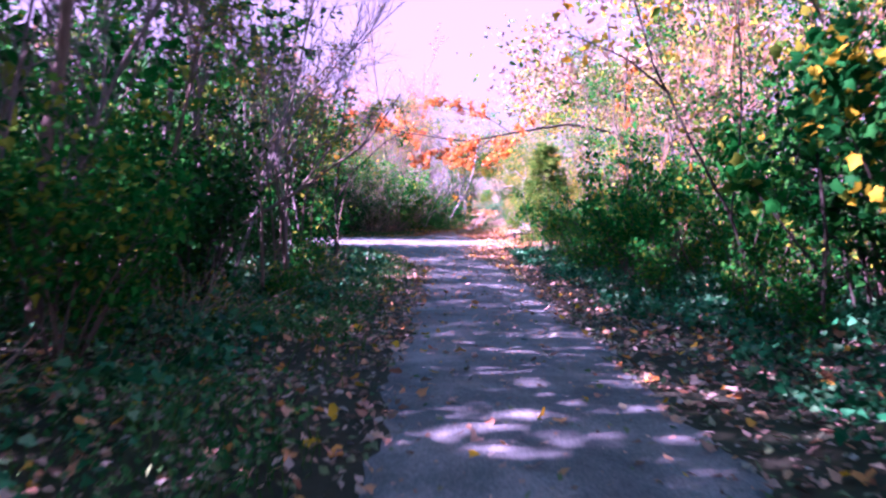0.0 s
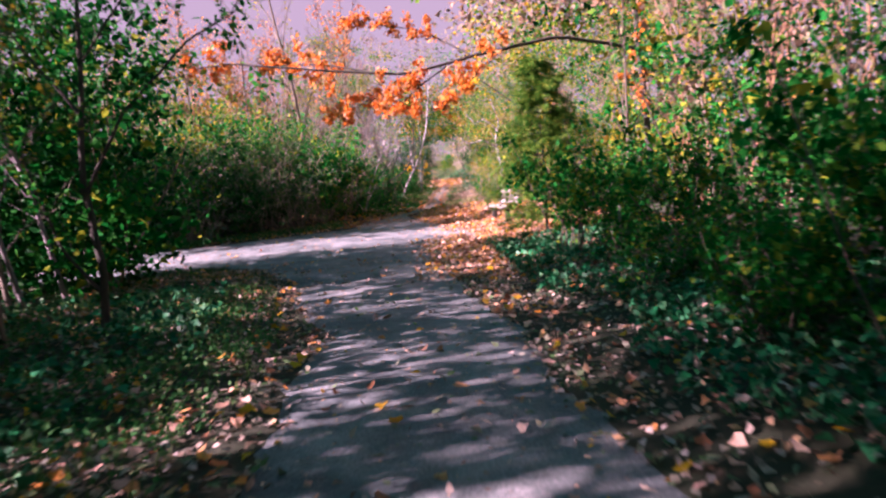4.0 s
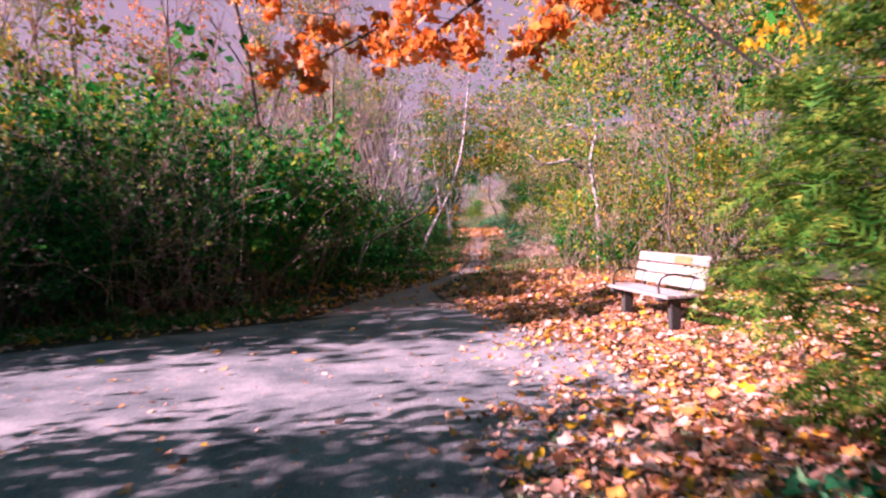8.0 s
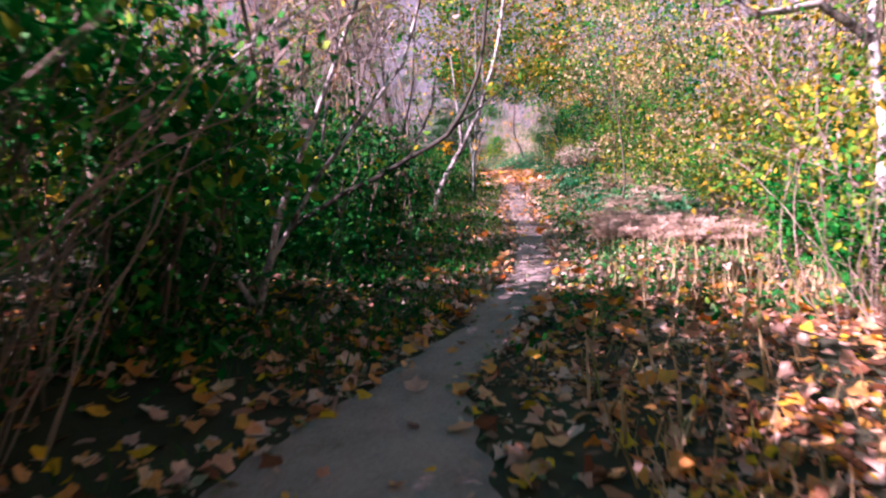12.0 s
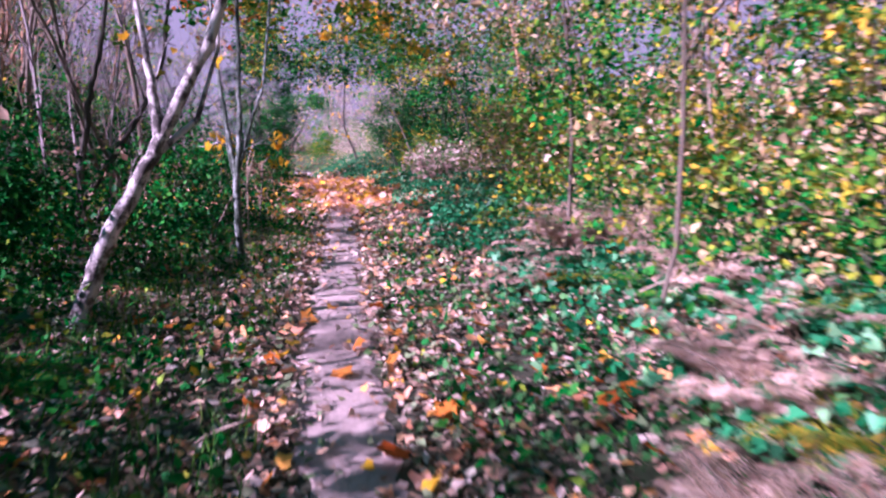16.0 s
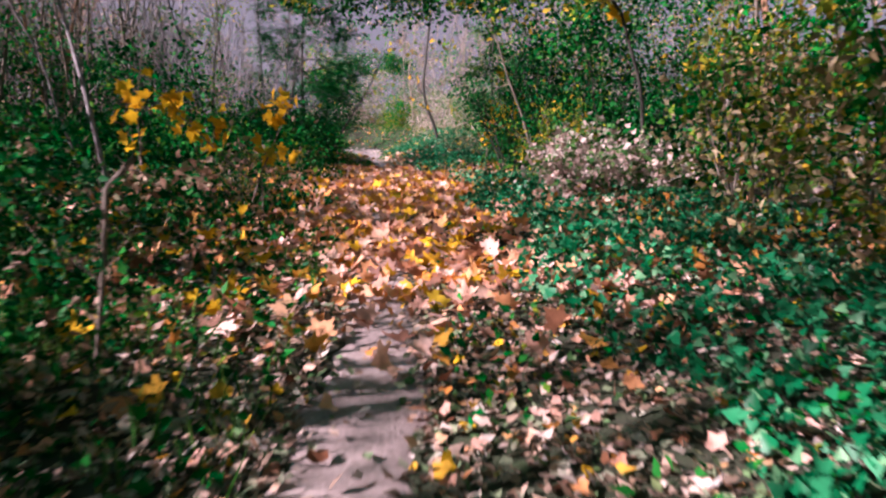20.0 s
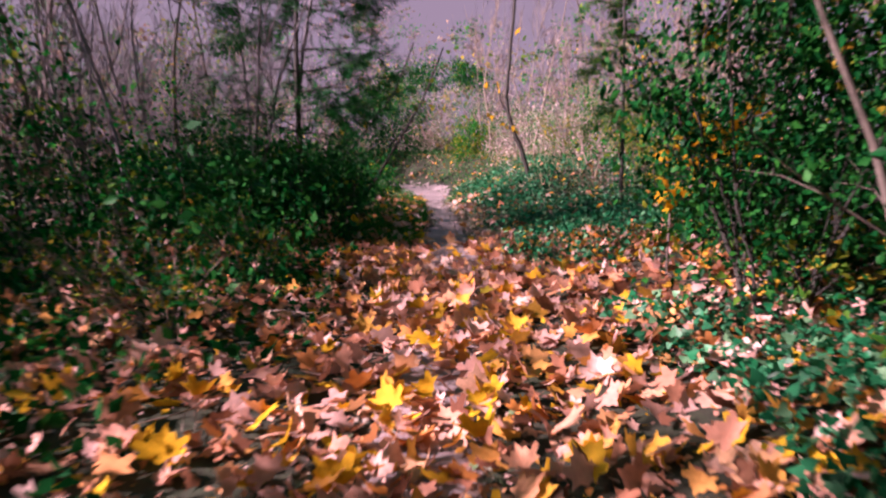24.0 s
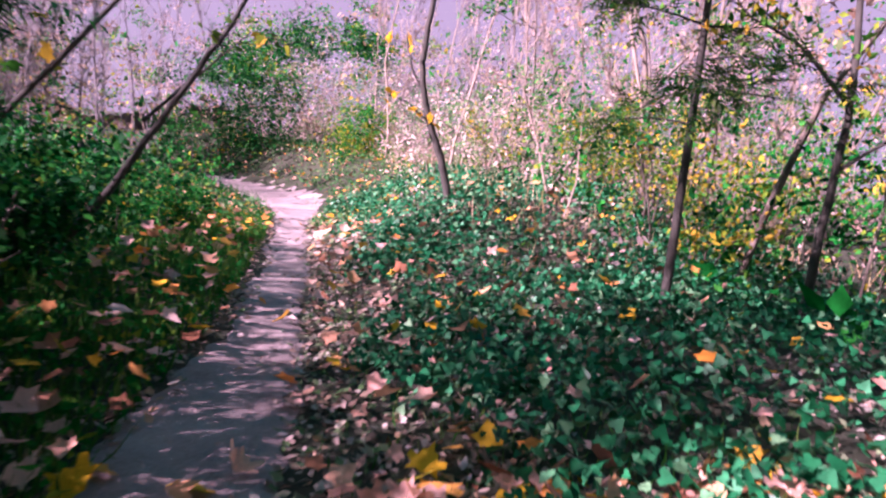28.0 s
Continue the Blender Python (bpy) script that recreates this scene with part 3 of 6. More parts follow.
def make_bramble(seed, height, width, stems, label, fluff=0, leaves=200, leaf_mat=None, name="bramble", stem_mat=None, thick=0.009):
    """Arching bare stems in a tangle, with a few leaves or fluffy seed heads."""
    rng = np.random.default_rng(seed)
    ob = thing(name, 0, 0)
    lines = []
    for _ in range(stems):
        a = rng.uniform(0, 2 * np.pi)
        k = rng.uniform(0.1, 0.9)
        b = np.array([math.cos(a), math.sin(a), 0]) * rng.uniform(0, 0.35) * width
        l = wander(rng, b - [0, 0, 0.05], [math.cos(a) * k, math.sin(a) * k, 1.1], height * rng.uniform(0.7, 1.4), 9, 0.16, -0.06 * k)
        lines.append(l)
    fine = []
    for l in lines:
        fine += branches_from(rng, l, 2, 0.3, 1.0, height * 0.35, 0.6, 0.02, 0.22, 3)
    mat = stem_mat or M_TWIG_PALE
    rest("stem_tangle", merged([tube(l, taper(l, thick, thick / 3), 4) for l in lines]), mat, ob)
    rest("branchwork", merged([tube(l, taper(l, 0.005, 0.0018), 3) for l in fine]), mat, ob)
    if leaves:
        rest("foliage", leaves_on(rng, fine + lines, leaves, OVAL, 0.07, 0.05), leaf_mat or M_OLIVE, ob)
    if fluff:
        rest("seed_fluff", leaves_on(rng, fine, fluff, DIAMOND, 0.06, 0.09, up=0.0), M_FLUFF, ob)
    return tagged(ob, label, "shrub")


def placed(proto, x, y, scale=1.0, turn=0.0, sink=0.0, tall=1.0):
    """A further plant of the kind, standing on the land."""
    m = pose(x, y, float(land(x, y)) - sink, 0, 0, turn) @ Matrix.Diagonal((scale, scale, scale * tall, 1))
    return copy_thing(proto, m)


def first(proto, x, y, scale=1.0, turn=0.0, tall=1.0):
    proto.matrix_basis = pose(x, y, float(land(x, y)), 0, 0, turn) @ Matrix.Diagonal((scale, scale, scale * tall, 1))
    return proto


def grown(proto_list, spots, group):
    """Stands each spot's plant; the first of each kind is the built one itself, the rest are copies."""
    used = set()
    jobs = []
    for k, x, y, s, turn, tall in spots:
        if k in used:
            jobs.append((k, x, y, s, turn, tall))
        else:
            used.add(k)
            proto_list[k]["spot"] = (x, y, s, turn, tall)
    for k, x, y, s, turn, tall in jobs:
        ob = placed(proto_list[k], x, y, s, turn, 0, tall)
        tagged(ob, group=group)
        if "spot" in ob:
            del ob["spot"]
    for k in used:
        x, y, s, turn, tall = proto_list[k]["spot"]
        del proto_list[k]["spot"]
        first(proto_list[k], x, y, s, turn, tall)
        tagged(proto_list[k], group=group)


def band(rng, count, kinds, x0, x1, y0, y1, s0, s1, keep=None, apart=0.7):
    """Spots in a stretch of the plan, not too near one another."""
    out = []
    tries = 0
    while len(out) < count and tries < count * 40:
        tries += 1
        x, y = rng.uniform(x0, x1), rng.uniform(y0, y1)
        if keep is not None and not keep(x, y):
            continue
        if any((x - o[1]) ** 2 + (y - o[2]) ** 2 < apart * apart for o in out):
            continue
        out.append((kinds[rng.integers(0, len(kinds))], x, y, rng.uniform(s0, s1), rng.uniform(0, 360), rng.uniform(0.9, 1.2)))
    return out


# ---- the plants, stretch by stretch ----
rng = np.random.default_rng(11)
GREEN = "green-leaved shrub with many thin stems beside the path"
shrubs = [make_shrub(21, 2.6, 1.7, 9, 3000, 0.11, DIAMOND, M_GREEN, M_TWIG, GREEN),
          make_shrub(22, 3.4, 1.9, 10, 3300, 0.115, DIAMOND, M_GREEN, M_TWIG, GREEN),
          make_shrub(23, 1.5, 1.4, 8, 1700, 0.1, OVAL, M_GREEN, M_TWIG, "low green bush with oval leaves", bare=0.05),
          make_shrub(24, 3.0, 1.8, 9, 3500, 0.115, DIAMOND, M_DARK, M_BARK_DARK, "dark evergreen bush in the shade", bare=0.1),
          make_shrub(25, 2.8, 1.9, 8, 1400, 0.11, OVAL, M_OLIVE, M_TWIG, "thinning shrub with yellowing autumn leaves")]
saplings = [make_tree(31, 7.5, 0.05, 9, 700, 0.09, DIAMOND, M_OLIVE, M_BARK, "slender half-bare sapling with a few yellowing leaves", (0.05, 0.02)),
            make_tree(32, 9.0, 0.075, 10, 500, 0.09, DIAMOND, M_OLIVE, M_BARK, "tall thin woodland tree, nearly bare in autumn", (-0.04, 0.03)),
            make_tree(33, 6.5, 0.04, 8, 1300, 0.09, DIAMOND, M_GREEN, M_BARK, "thin young tree with small green leaves", (0.08, -0.05)),
            make_tree(34, 8.0, 0.06, 10, 900, 0.11, OVAL, M_ORANGE, M_BARK, "young tree with thin orange autumn leaves", (0.0, 0.06))]
brambles = [make_bramble(41, 1.9, 1.6, 26, "tangle of pale bare arching stems", 150, 120),
            make_bramble(42, 1.2, 1.3, 22, "dry tangle of bramble with scattered leaves", 0, 260),
            make_bramble(43, 2.6, 1.2, 20, "upright sheaf of pale dry stems", 80, 160)]
yew = make_shrub(26, 2.8, 2.0, 10, 9000, 0.062, DIAMOND, M_DARK, M_BARK_DARK, "dense dark evergreen bush beside the leaf carpet", bare=0.02, twig_count=9)
hedge_bushes = [make_bramble(44, 2.5, 2.2, 26, "dark hedge bush of long arching pale stems", 40, 2600, M_DARK, "hedge_bush", M_TWIG_GREY, 0.007),
                make_bramble(45, 2.9, 2.4, 34, "hedge bush of bare arching twigs tipped with pale seed heads", 200, 900, M_GREEN, "hedge_bush", M_TWIG_PALE, 0.006)]
kinds = shrubs + saplings + brambles + [yew] + hedge_bushes
SH, SA, BR = [0, 1, 2, 3, 4], [5, 6, 7, 8], [9, 10, 11]

spots = []
left = lambda lo, hi: (lambda x, y: lo < float(trail_x(y)) - x < hi)
right = lambda lo, hi: (lambda x, y: lo < x - float(trail_x(y)) < hi)
# left of the footpath
spots += band(rng, 8, [0, 1, 3, 0], -5.4, -2.9, 2.5, 8.5, 0.7, 1.1, None, 1.0)
spots += band(rng, 8, [0, 1, 3, 0], -6.2, -4.0, 8.5, 18.0, 0.7, 1.1, None, 1.1)
spots += band(rng, 9, [5, 9, 5, 6], -3.9, -2.3, 8.5, 18.5, 0.45, 0.7, None, 0.9)
spots += band(rng, 9, [2, 2, 10], -3.2, -2.1, 2.5, 15.0, 0.45, 0.75, None, 0.8)
spots += band(rng, 12, [6, 7, 5, 7], -7.5, -3.2, 3.0, 18.5, 0.8, 1.1, None, 1.2)
# right of the footpath
spots += band(rng, 11, [0, 2, 2, 0], 3.2, 4.6, 6.0, 26.0, 0.6, 0.95, None, 1.1)
spots += band(rng, 10, [1, 3, 0, 7], 4.6, 7.0, 3.0, 26.0, 0.8, 1.2, None, 1.3)
spots += band(rng, 5, [5, 7, 7], 5.4, 9.0, 9.0, 27.0, 0.8, 1.1, None, 1.4)
spots += band(rng, 6, [2, 0, 10], 3.4, 5.5, 12.0, 25.0, 0.55, 0.8, None, 1.2)
spots += [(0, 4.3, 4.4, 1.0, 15.0, 1.0), (1, 4.9, 6.2, 1.0, 130.0, 1.1), (3, 5.2, 8.0, 1.1, 250.0, 1.1), (0, 4.4, 9.8, 0.9, 80.0, 1.0), (1, 5.4, 11.6, 1.1, 190.0, 1.1), (1, 4.1, 13.6, 0.95, 300.0, 1.0), (0, 3.9, 15.3, 1.0, 40.0, 1.1)]
# the hedge beyond the crossing road
hedge = lambda lo, hi: (lambda x, y: lo < y - float(road_far(x)) < hi and x < float(trail_x(y)) - 2.1)
spots += band(rng, 20, [3, 3, 0, 3], -13.0, 0.6, 27.0, 40.0, 0.8, 1.05, hedge(1.2, 2.6), 0.8)
spots += band(rng, 10, [3, 9, 0, 0], -8.0, 0.6, 33.0, 42.0, 1.0, 1.35, hedge(2.2, 4.2), 0.9)
spots += band(rng, 8, [5, 6, 8], -14.0, -1.0, 38.0, 50.0, 0.9, 1.2, hedge(5.0, 12.0), 1.8)
spots += band(rng, 20, [13, 14, 14], -7.5, -0.3, 30.0, 39.0, 0.85, 1.1, hedge(1.0, 2.1), 0.7)
spots += band(rng, 9, [14, 13, 14], -6.5, -0.3, 32.0, 40.0, 1.05, 1.2, hedge(2.2, 3.6), 0.9)
# beyond the bench
spots += band(rng, 6, [4, 2, 2], 2.6, 6.6, 35.8, 41.0, 0.55, 0.85, right(2.2, 6.0), 0.9)
spots += band(rng, 5, [11, 9], 3.4, 7.0, 35.8, 37.6, 0.6, 0.85, right(2.9, 6.5), 0.9)
spots += band(rng, 9, [4, 0, 4, 4, 1], 7.2, 12.0, 35.0, 47.0, 0.9, 1.2, None, 1.5)
# left of the earth path
spots += band(rng, 7, [3, 0, 2, 3], -4.0, 3.0, 37.5, 43.0, 0.4, 0.6, left(2.1, 4.2), 1.0)
spots += band(rng, 10, [3, 0, 2, 2], -4.0, 3.0, 43.0, 56.0, 0.4, 0.65, left(2.6, 5.0), 1.1)
spots += band(rng, 12, [5, 6, 7, 5], -7.0, 3.0, 38.5, 62.0, 0.7, 1.0, left(3.0, 8.0), 1.4)
spots += band(rng, 8, [10, 2, 10], -1.0, 3.5, 57.0, 69.0, 0.45, 0.7, left(1.9, 3.5), 1.0)
spots += band(rng, 8, [3, 0, 2], -2.0, 4.0, 71.0, 83.0, 0.35, 0.55, left(1.5, 4.0), 1.0)
spots += band(rng, 5, [5, 6, 5], -8.0, 2.0, 70.0, 78.0, 0.8, 1.1, left(3.5, 9.0), 1.8)
# right of the earth path
spots += band(rng, 12, [2, 2, 2, 4], 3.0, 8.0, 41.0, 56.0, 0.45, 0.7, right(2.6, 4.5), 1.0)
spots += band(rng, 12, [4, 0, 0, 4], 5.0, 11.0, 43.0, 62.0, 0.8, 1.15, right(4.0, 8.0), 1.4)
spots += band(rng, 10, [9, 4, 11, 4], 7.0, 13.0, 76.0, 92.0, 0.6, 0.85, right(3.8, 8.0), 1.2)
spots += band(rng, 2, [5, 7], 9.0, 15.0, 84.0, 95.0, 0.8, 1.1, right(4.4, 9.0), 1.8)
spots += [(12, 6.6, 66.0, 1.05, 20.0, 1.25), (12, 7.7, 67.4, 1.1, 90.0, 1.1), (12, 7.3, 69.0, 0.7, 200.0, 1.0), (12, 8.2, 64.4, 1.1, 140.0, 1.2), (4, 6.6, 63.0, 0.6, 30.0, 1.0)]
spots += [(3, 1.7, 73.2, 0.65, 40.0, 1.0), (3, 2.1, 75.4, 0.5, 75.0, 0.9), (3, 2.0, 71.0, 0.5, 300.0, 1.0), (12, 2.3, 71.8, 0.7, 10.0, 0.9), (12, 1.1, 70.6, 0.8, 120.0, 1.0)]
grown(kinds, spots, "woodland plants")


# ---- the woods behind ----
def woods(name, label, seed, x0, x1, y0, y1, low, high, stems, clumps, per_clump, size, mats, keep=None, stem_mat=None, puff=0.55):
    """A stretch of thicket too dense to count: thin stems, twigs, and leaves in uneven clumps."""
    r = np.random.default_rng(seed)
    if size <= 0.2:
        per_clump, size, puff = int(per_clump * 1.05), size * 0.92, puff * 0.75
    ok = keep or (lambda x, y: np.ones(len(x), bool))
    x, y = r.uniform(x0, x1, stems * 3), r.uniform(y0, y1, stems * 3)
    k = ok(x, y)
    x, y = x[k][:stems], y[k][:stems]
    z = land(x, y)
    lines = []
    for a, b, c in zip(x, y, z):
        hgt = r.uniform(0.6, 1.0) * high
        l = wander(r, (a, b, c - 0.1), (r.normal(0, 0.22), r.normal(0, 0.22), 1), hgt, 6, 0.13)
        lines.append(tube(l, taper(l, 0.01 + 0.005 * hgt * r.uniform(0.3, 1.2), 0.005), 4))
        for t in branches_from(r, l, 4, 0.15, 1.0, hgt * 0.28, 0.6, 0.2, 0.2, 3):
            lines.append(tube(t, taper(t, 0.01, 0.003), 3))
            for f in branches_from(r, t, 1, 0.3, 1.0, hgt * 0.12, 0.6, 0.05, 0.2, 2):
                lines.append(tube(f, taper(f, 0.006, 0.002), 3))
    if lines:
        tagged(raw_part(name, merged(lines), stem_mat or M_TWIG), label, "woods", kind="stuff")
    for m, share in mats:
        n = int(clumps * share)
        x, y = r.uniform(x0, x1, n * 3), r.uniform(y0, y1, n * 3)
        k = ok(x, y)
        x, y = x[k][:n], y[k][:n]
        n = len(x)
        c = np.c_[x, y, land(x, y) + low + (high - low) * r.uniform(0, 1, n) ** 1.4]
        at = np.repeat(c, per_clump, 0) + r.normal(0, 1, (n * per_clump, 3)) * [puff, puff, puff * 0.6] * np.repeat(r.uniform(0.4, 1.2, n), per_clump)[:, None]
        at[:, 2] = np.maximum(at[:, 2], land(at[:, 0], at[:, 1]) + 0.03)
        # the way itself stays clear of leaves
        way = np.where(at[:, 1] < 32, 0.6, trail_x(at[:, 1]))
        at = at[(np.abs(at[:, 0] - way) > 1.0) | (at[:, 2] > 3.0)]
        nrm = r.normal(0, 0.7, (len(at), 3)) + [0, 0, 0.5]
        tagged(raw_part(name, scattered(DIAMOND, at, size * r.uniform(0.5, 1.3, len(at)), nrm, r), m), label, "woods", kind="stuff")


west = lambda lo: (lambda x, y: x < trail_x(y) - lo)
east = lambda lo: (lambda x, y: x > trail_x(y) + lo)
# the trees left of the footpath end at the lane, which lies open to the sun
open_lane = lambda x, y: y < 26.7 + 0.295 * (x + 5.0)
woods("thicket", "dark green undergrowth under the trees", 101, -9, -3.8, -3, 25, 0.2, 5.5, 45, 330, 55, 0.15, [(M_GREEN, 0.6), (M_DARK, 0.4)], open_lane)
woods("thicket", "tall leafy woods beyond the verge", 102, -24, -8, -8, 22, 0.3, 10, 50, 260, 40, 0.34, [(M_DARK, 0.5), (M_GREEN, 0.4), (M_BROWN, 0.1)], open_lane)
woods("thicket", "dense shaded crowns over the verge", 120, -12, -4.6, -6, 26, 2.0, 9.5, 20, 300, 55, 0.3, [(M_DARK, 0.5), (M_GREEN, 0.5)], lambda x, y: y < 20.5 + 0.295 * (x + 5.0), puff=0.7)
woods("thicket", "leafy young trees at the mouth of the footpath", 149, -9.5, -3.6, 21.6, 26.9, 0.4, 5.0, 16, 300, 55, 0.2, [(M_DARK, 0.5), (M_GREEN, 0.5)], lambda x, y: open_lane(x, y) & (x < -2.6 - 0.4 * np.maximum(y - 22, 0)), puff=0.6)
# hidden growth added to cast the shade on hedge and lane edge
woods("thicket", "tall dark growth added where the lane bends away, for shade", 121, -24, -12.5, 18, 36, 0.5, 7.8, 20, 330, 50, 0.32, [(M_DARK, 0.6), (M_GREEN, 0.4)], lambda x, y: (y > road_far(x) + 0.9) & (y < road_far(x) + 6.5), puff=0.7)
woods("thicket", "green and yellowing undergrowth on the bank", 103, 4.8, 10, 1.5, 27, 0.2, 4.3, 50, 280, 55, 0.15, [(M_GREEN, 0.4), (M_DARK, 0.3), (M_OLIVE, 0.12), (M_BROWN, 0.18)])
woods("thicket", "woods turning brown on the far side of the bank", 104, 9, 24, -6, 34, 0.3, 11, 50, 240, 50, 0.26, [(M_GREEN, 0.45), (M_BROWN, 0.3), (M_OLIVE, 0.25)])
behind = lambda x, y: (y > road_far(x) + 1.5) & (x < trail_x(y) - 1.8)
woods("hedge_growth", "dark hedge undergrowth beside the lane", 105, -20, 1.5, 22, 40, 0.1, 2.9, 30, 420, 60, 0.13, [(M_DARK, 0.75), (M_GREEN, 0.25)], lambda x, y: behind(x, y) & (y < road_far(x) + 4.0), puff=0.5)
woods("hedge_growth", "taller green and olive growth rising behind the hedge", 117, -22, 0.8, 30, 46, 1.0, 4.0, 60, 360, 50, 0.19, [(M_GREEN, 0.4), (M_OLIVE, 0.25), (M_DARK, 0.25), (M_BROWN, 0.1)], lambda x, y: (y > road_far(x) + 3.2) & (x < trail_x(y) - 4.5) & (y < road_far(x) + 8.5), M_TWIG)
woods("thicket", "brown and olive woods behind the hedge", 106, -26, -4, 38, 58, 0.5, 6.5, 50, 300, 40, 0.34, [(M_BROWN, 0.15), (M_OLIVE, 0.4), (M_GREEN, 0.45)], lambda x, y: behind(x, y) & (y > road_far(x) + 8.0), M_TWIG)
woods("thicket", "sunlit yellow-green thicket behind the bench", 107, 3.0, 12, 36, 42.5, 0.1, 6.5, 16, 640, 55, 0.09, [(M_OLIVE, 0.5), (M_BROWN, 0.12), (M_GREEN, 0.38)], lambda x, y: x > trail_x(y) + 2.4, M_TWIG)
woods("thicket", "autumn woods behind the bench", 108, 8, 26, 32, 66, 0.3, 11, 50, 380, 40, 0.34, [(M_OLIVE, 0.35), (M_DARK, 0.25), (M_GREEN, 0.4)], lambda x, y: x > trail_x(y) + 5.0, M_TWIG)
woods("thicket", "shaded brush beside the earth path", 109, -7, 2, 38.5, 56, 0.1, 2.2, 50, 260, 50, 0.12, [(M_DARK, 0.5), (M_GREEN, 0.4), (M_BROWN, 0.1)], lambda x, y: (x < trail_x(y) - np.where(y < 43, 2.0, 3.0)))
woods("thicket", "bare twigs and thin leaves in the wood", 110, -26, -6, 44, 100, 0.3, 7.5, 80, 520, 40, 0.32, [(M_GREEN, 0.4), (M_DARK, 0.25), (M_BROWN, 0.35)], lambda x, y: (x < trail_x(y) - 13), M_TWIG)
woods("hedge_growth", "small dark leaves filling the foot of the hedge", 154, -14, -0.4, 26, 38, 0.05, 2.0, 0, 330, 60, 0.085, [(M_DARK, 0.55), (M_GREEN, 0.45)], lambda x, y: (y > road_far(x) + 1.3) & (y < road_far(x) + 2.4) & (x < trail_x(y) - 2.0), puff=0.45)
woods("thicket", "thin olive and brown crowns rising behind the hedge", 155, -15, -7.0, 39, 46, 2.4, 6.6, 16, 170, 50, 0.11, [(M_OLIVE, 0.6), (M_BROWN, 0.4)], None, M_TWIG, puff=0.6)
woods("thicket", "golden green young trees leaning in beside the earth path", 156, 3.8, 6.6, 46.0, 51, 0.4, 6.0, 6, 200, 60, 0.08, [(M_OLIVE, 0.18), (M_GREEN, 0.4), (M_DARK, 0.22), (M_STRAW, 0.2)], east(1.9), M_TWIG, puff=0.5)
woods("thicket", "boughs of yellow-green leaves leaning over the earth path", 118, 1.5, 7, 46, 62, 2.8, 6.0, 0, 150, 60, 0.1, [(M_OLIVE, 0.3), (M_GREEN, 0.25), (M_STRAW, 0.45)], lambda x, y: (x > trail_x(y) + 1.0) & (x < trail_x(y) + 4.0), M_TWIG)
woods("thicket", "twiggy brush with thin yellow and green leaves", 122, -9, -3.5, 55, 71, 0.1, 4.4, 40, 400, 40, 0.13, [(M_GREEN, 0.35), (M_OLIVE, 0.1), (M_DARK, 0.4), (M_BROWN, 0.15)], lambda x, y: x < trail_x(y) - 2.4, M_TWIG)
woods("thicket", "dark brush between the hedge and the earth path", 123, -2.5, 1.2, 36, 46, 0.05, 1.6, 16, 110, 55, 0.11, [(M_DARK, 0.7), (M_GREEN, 0.3)], lambda x, y: (x < trail_x(y) - 1.5) & (x > trail_x(y) - 3.6) & (y > road_far(x) + 1.2), puff=0.4)
woods("thicket", "dry stems and leaves beside the earth path", 111, 4, 9, 41, 58, 0.1, 1.8, 8, 380, 45, 0.11, [(M_PALE, 0.08), (M_STRAW, 0.42), (M_OLIVE, 0.25), (M_GREEN, 0.25)], lambda x, y: x > trail_x(y) + 3.0, M_TWIG)
woods("thicket", "pale withered leaves and yellow shoots on the bank", 150, 5, 9, 44, 60, 0.5, 4.0, 6, 300, 55, 0.1, [(M_OLIVE, 0.2), (M_STRAW, 0.65), (M_GREEN, 0.15)], east(3.2), M_TWIG_PALE, puff=0.5)
woods("thicket", "dark green and yellow growth beside the leaf carpet", 112, 6, 12, 63.5, 69.5, 0.1, 5.0, 8, 360, 55, 0.14, [(M_DARK, 0.75), (M_OLIVE, 0.17), (M_GREEN, 0.08)], lambda x, y: x > trail_x(y) + 2.7)
woods("thicket", "shaded evergreen growth along the far path", 113, -3, 4, 70.5, 84, 0.05, 1.3, 14, 330, 60, 0.11, [(M_DARK, 0.7), (M_GREEN, 0.3)], lambda x, y: (x < trail_x(y) - 1.7) & (x > trail_x(y) - 6))
woods("thicket", "pale bare twigs standing in the light", 114, 6.5, 18, 76, 100, 0.05, 3.2, 24, 560, 45, 0.09, [(M_FLUFF, 0.35), (M_BROWN, 0.25), (M_GREEN, 0.4)], lambda x, y: x > trail_x(y) + 3.4, M_TWIG_PALE)
woods("thicket", "dark evergreens standing behind the far brush", 124, -14, -1.5, 76, 94, 0.3, 7, 40, 260, 50, 0.18, [(M_DARK, 0.6), (M_GREEN, 0.4)], lambda x, y: (x < trail_x(y) - 4.0) & (y > 91.5))
woods("thicket", "pale woods closing the view", 115, -22, 26, 95, 110, 0.1, 7.0, 60, 620, 55, 0.14, [(M_BROWN, 0.35), (M_FLUFF, 0.2), (M_GREEN, 0.45)], None, M_TWIG_PALE)
woods("far_woods", "autumn woods all round in the distance", 116, -70, 70, -60, 170, 0.5, 13, 100, 1100, 34, 0.6, [(M_BROWN, 0.45), (M_OLIVE, 0.25), (M_GREEN, 0.3)], lambda x, y: (x < -30) | (x > 28) | (y > 118) | (y < -14), M_TWIG, 1.6)


SLIVER = (np.array([(-0.011, 0, 0), (0.011, 0, 0), (0, 1, 0.06)], float), np.array([(0, 1, 2)]))


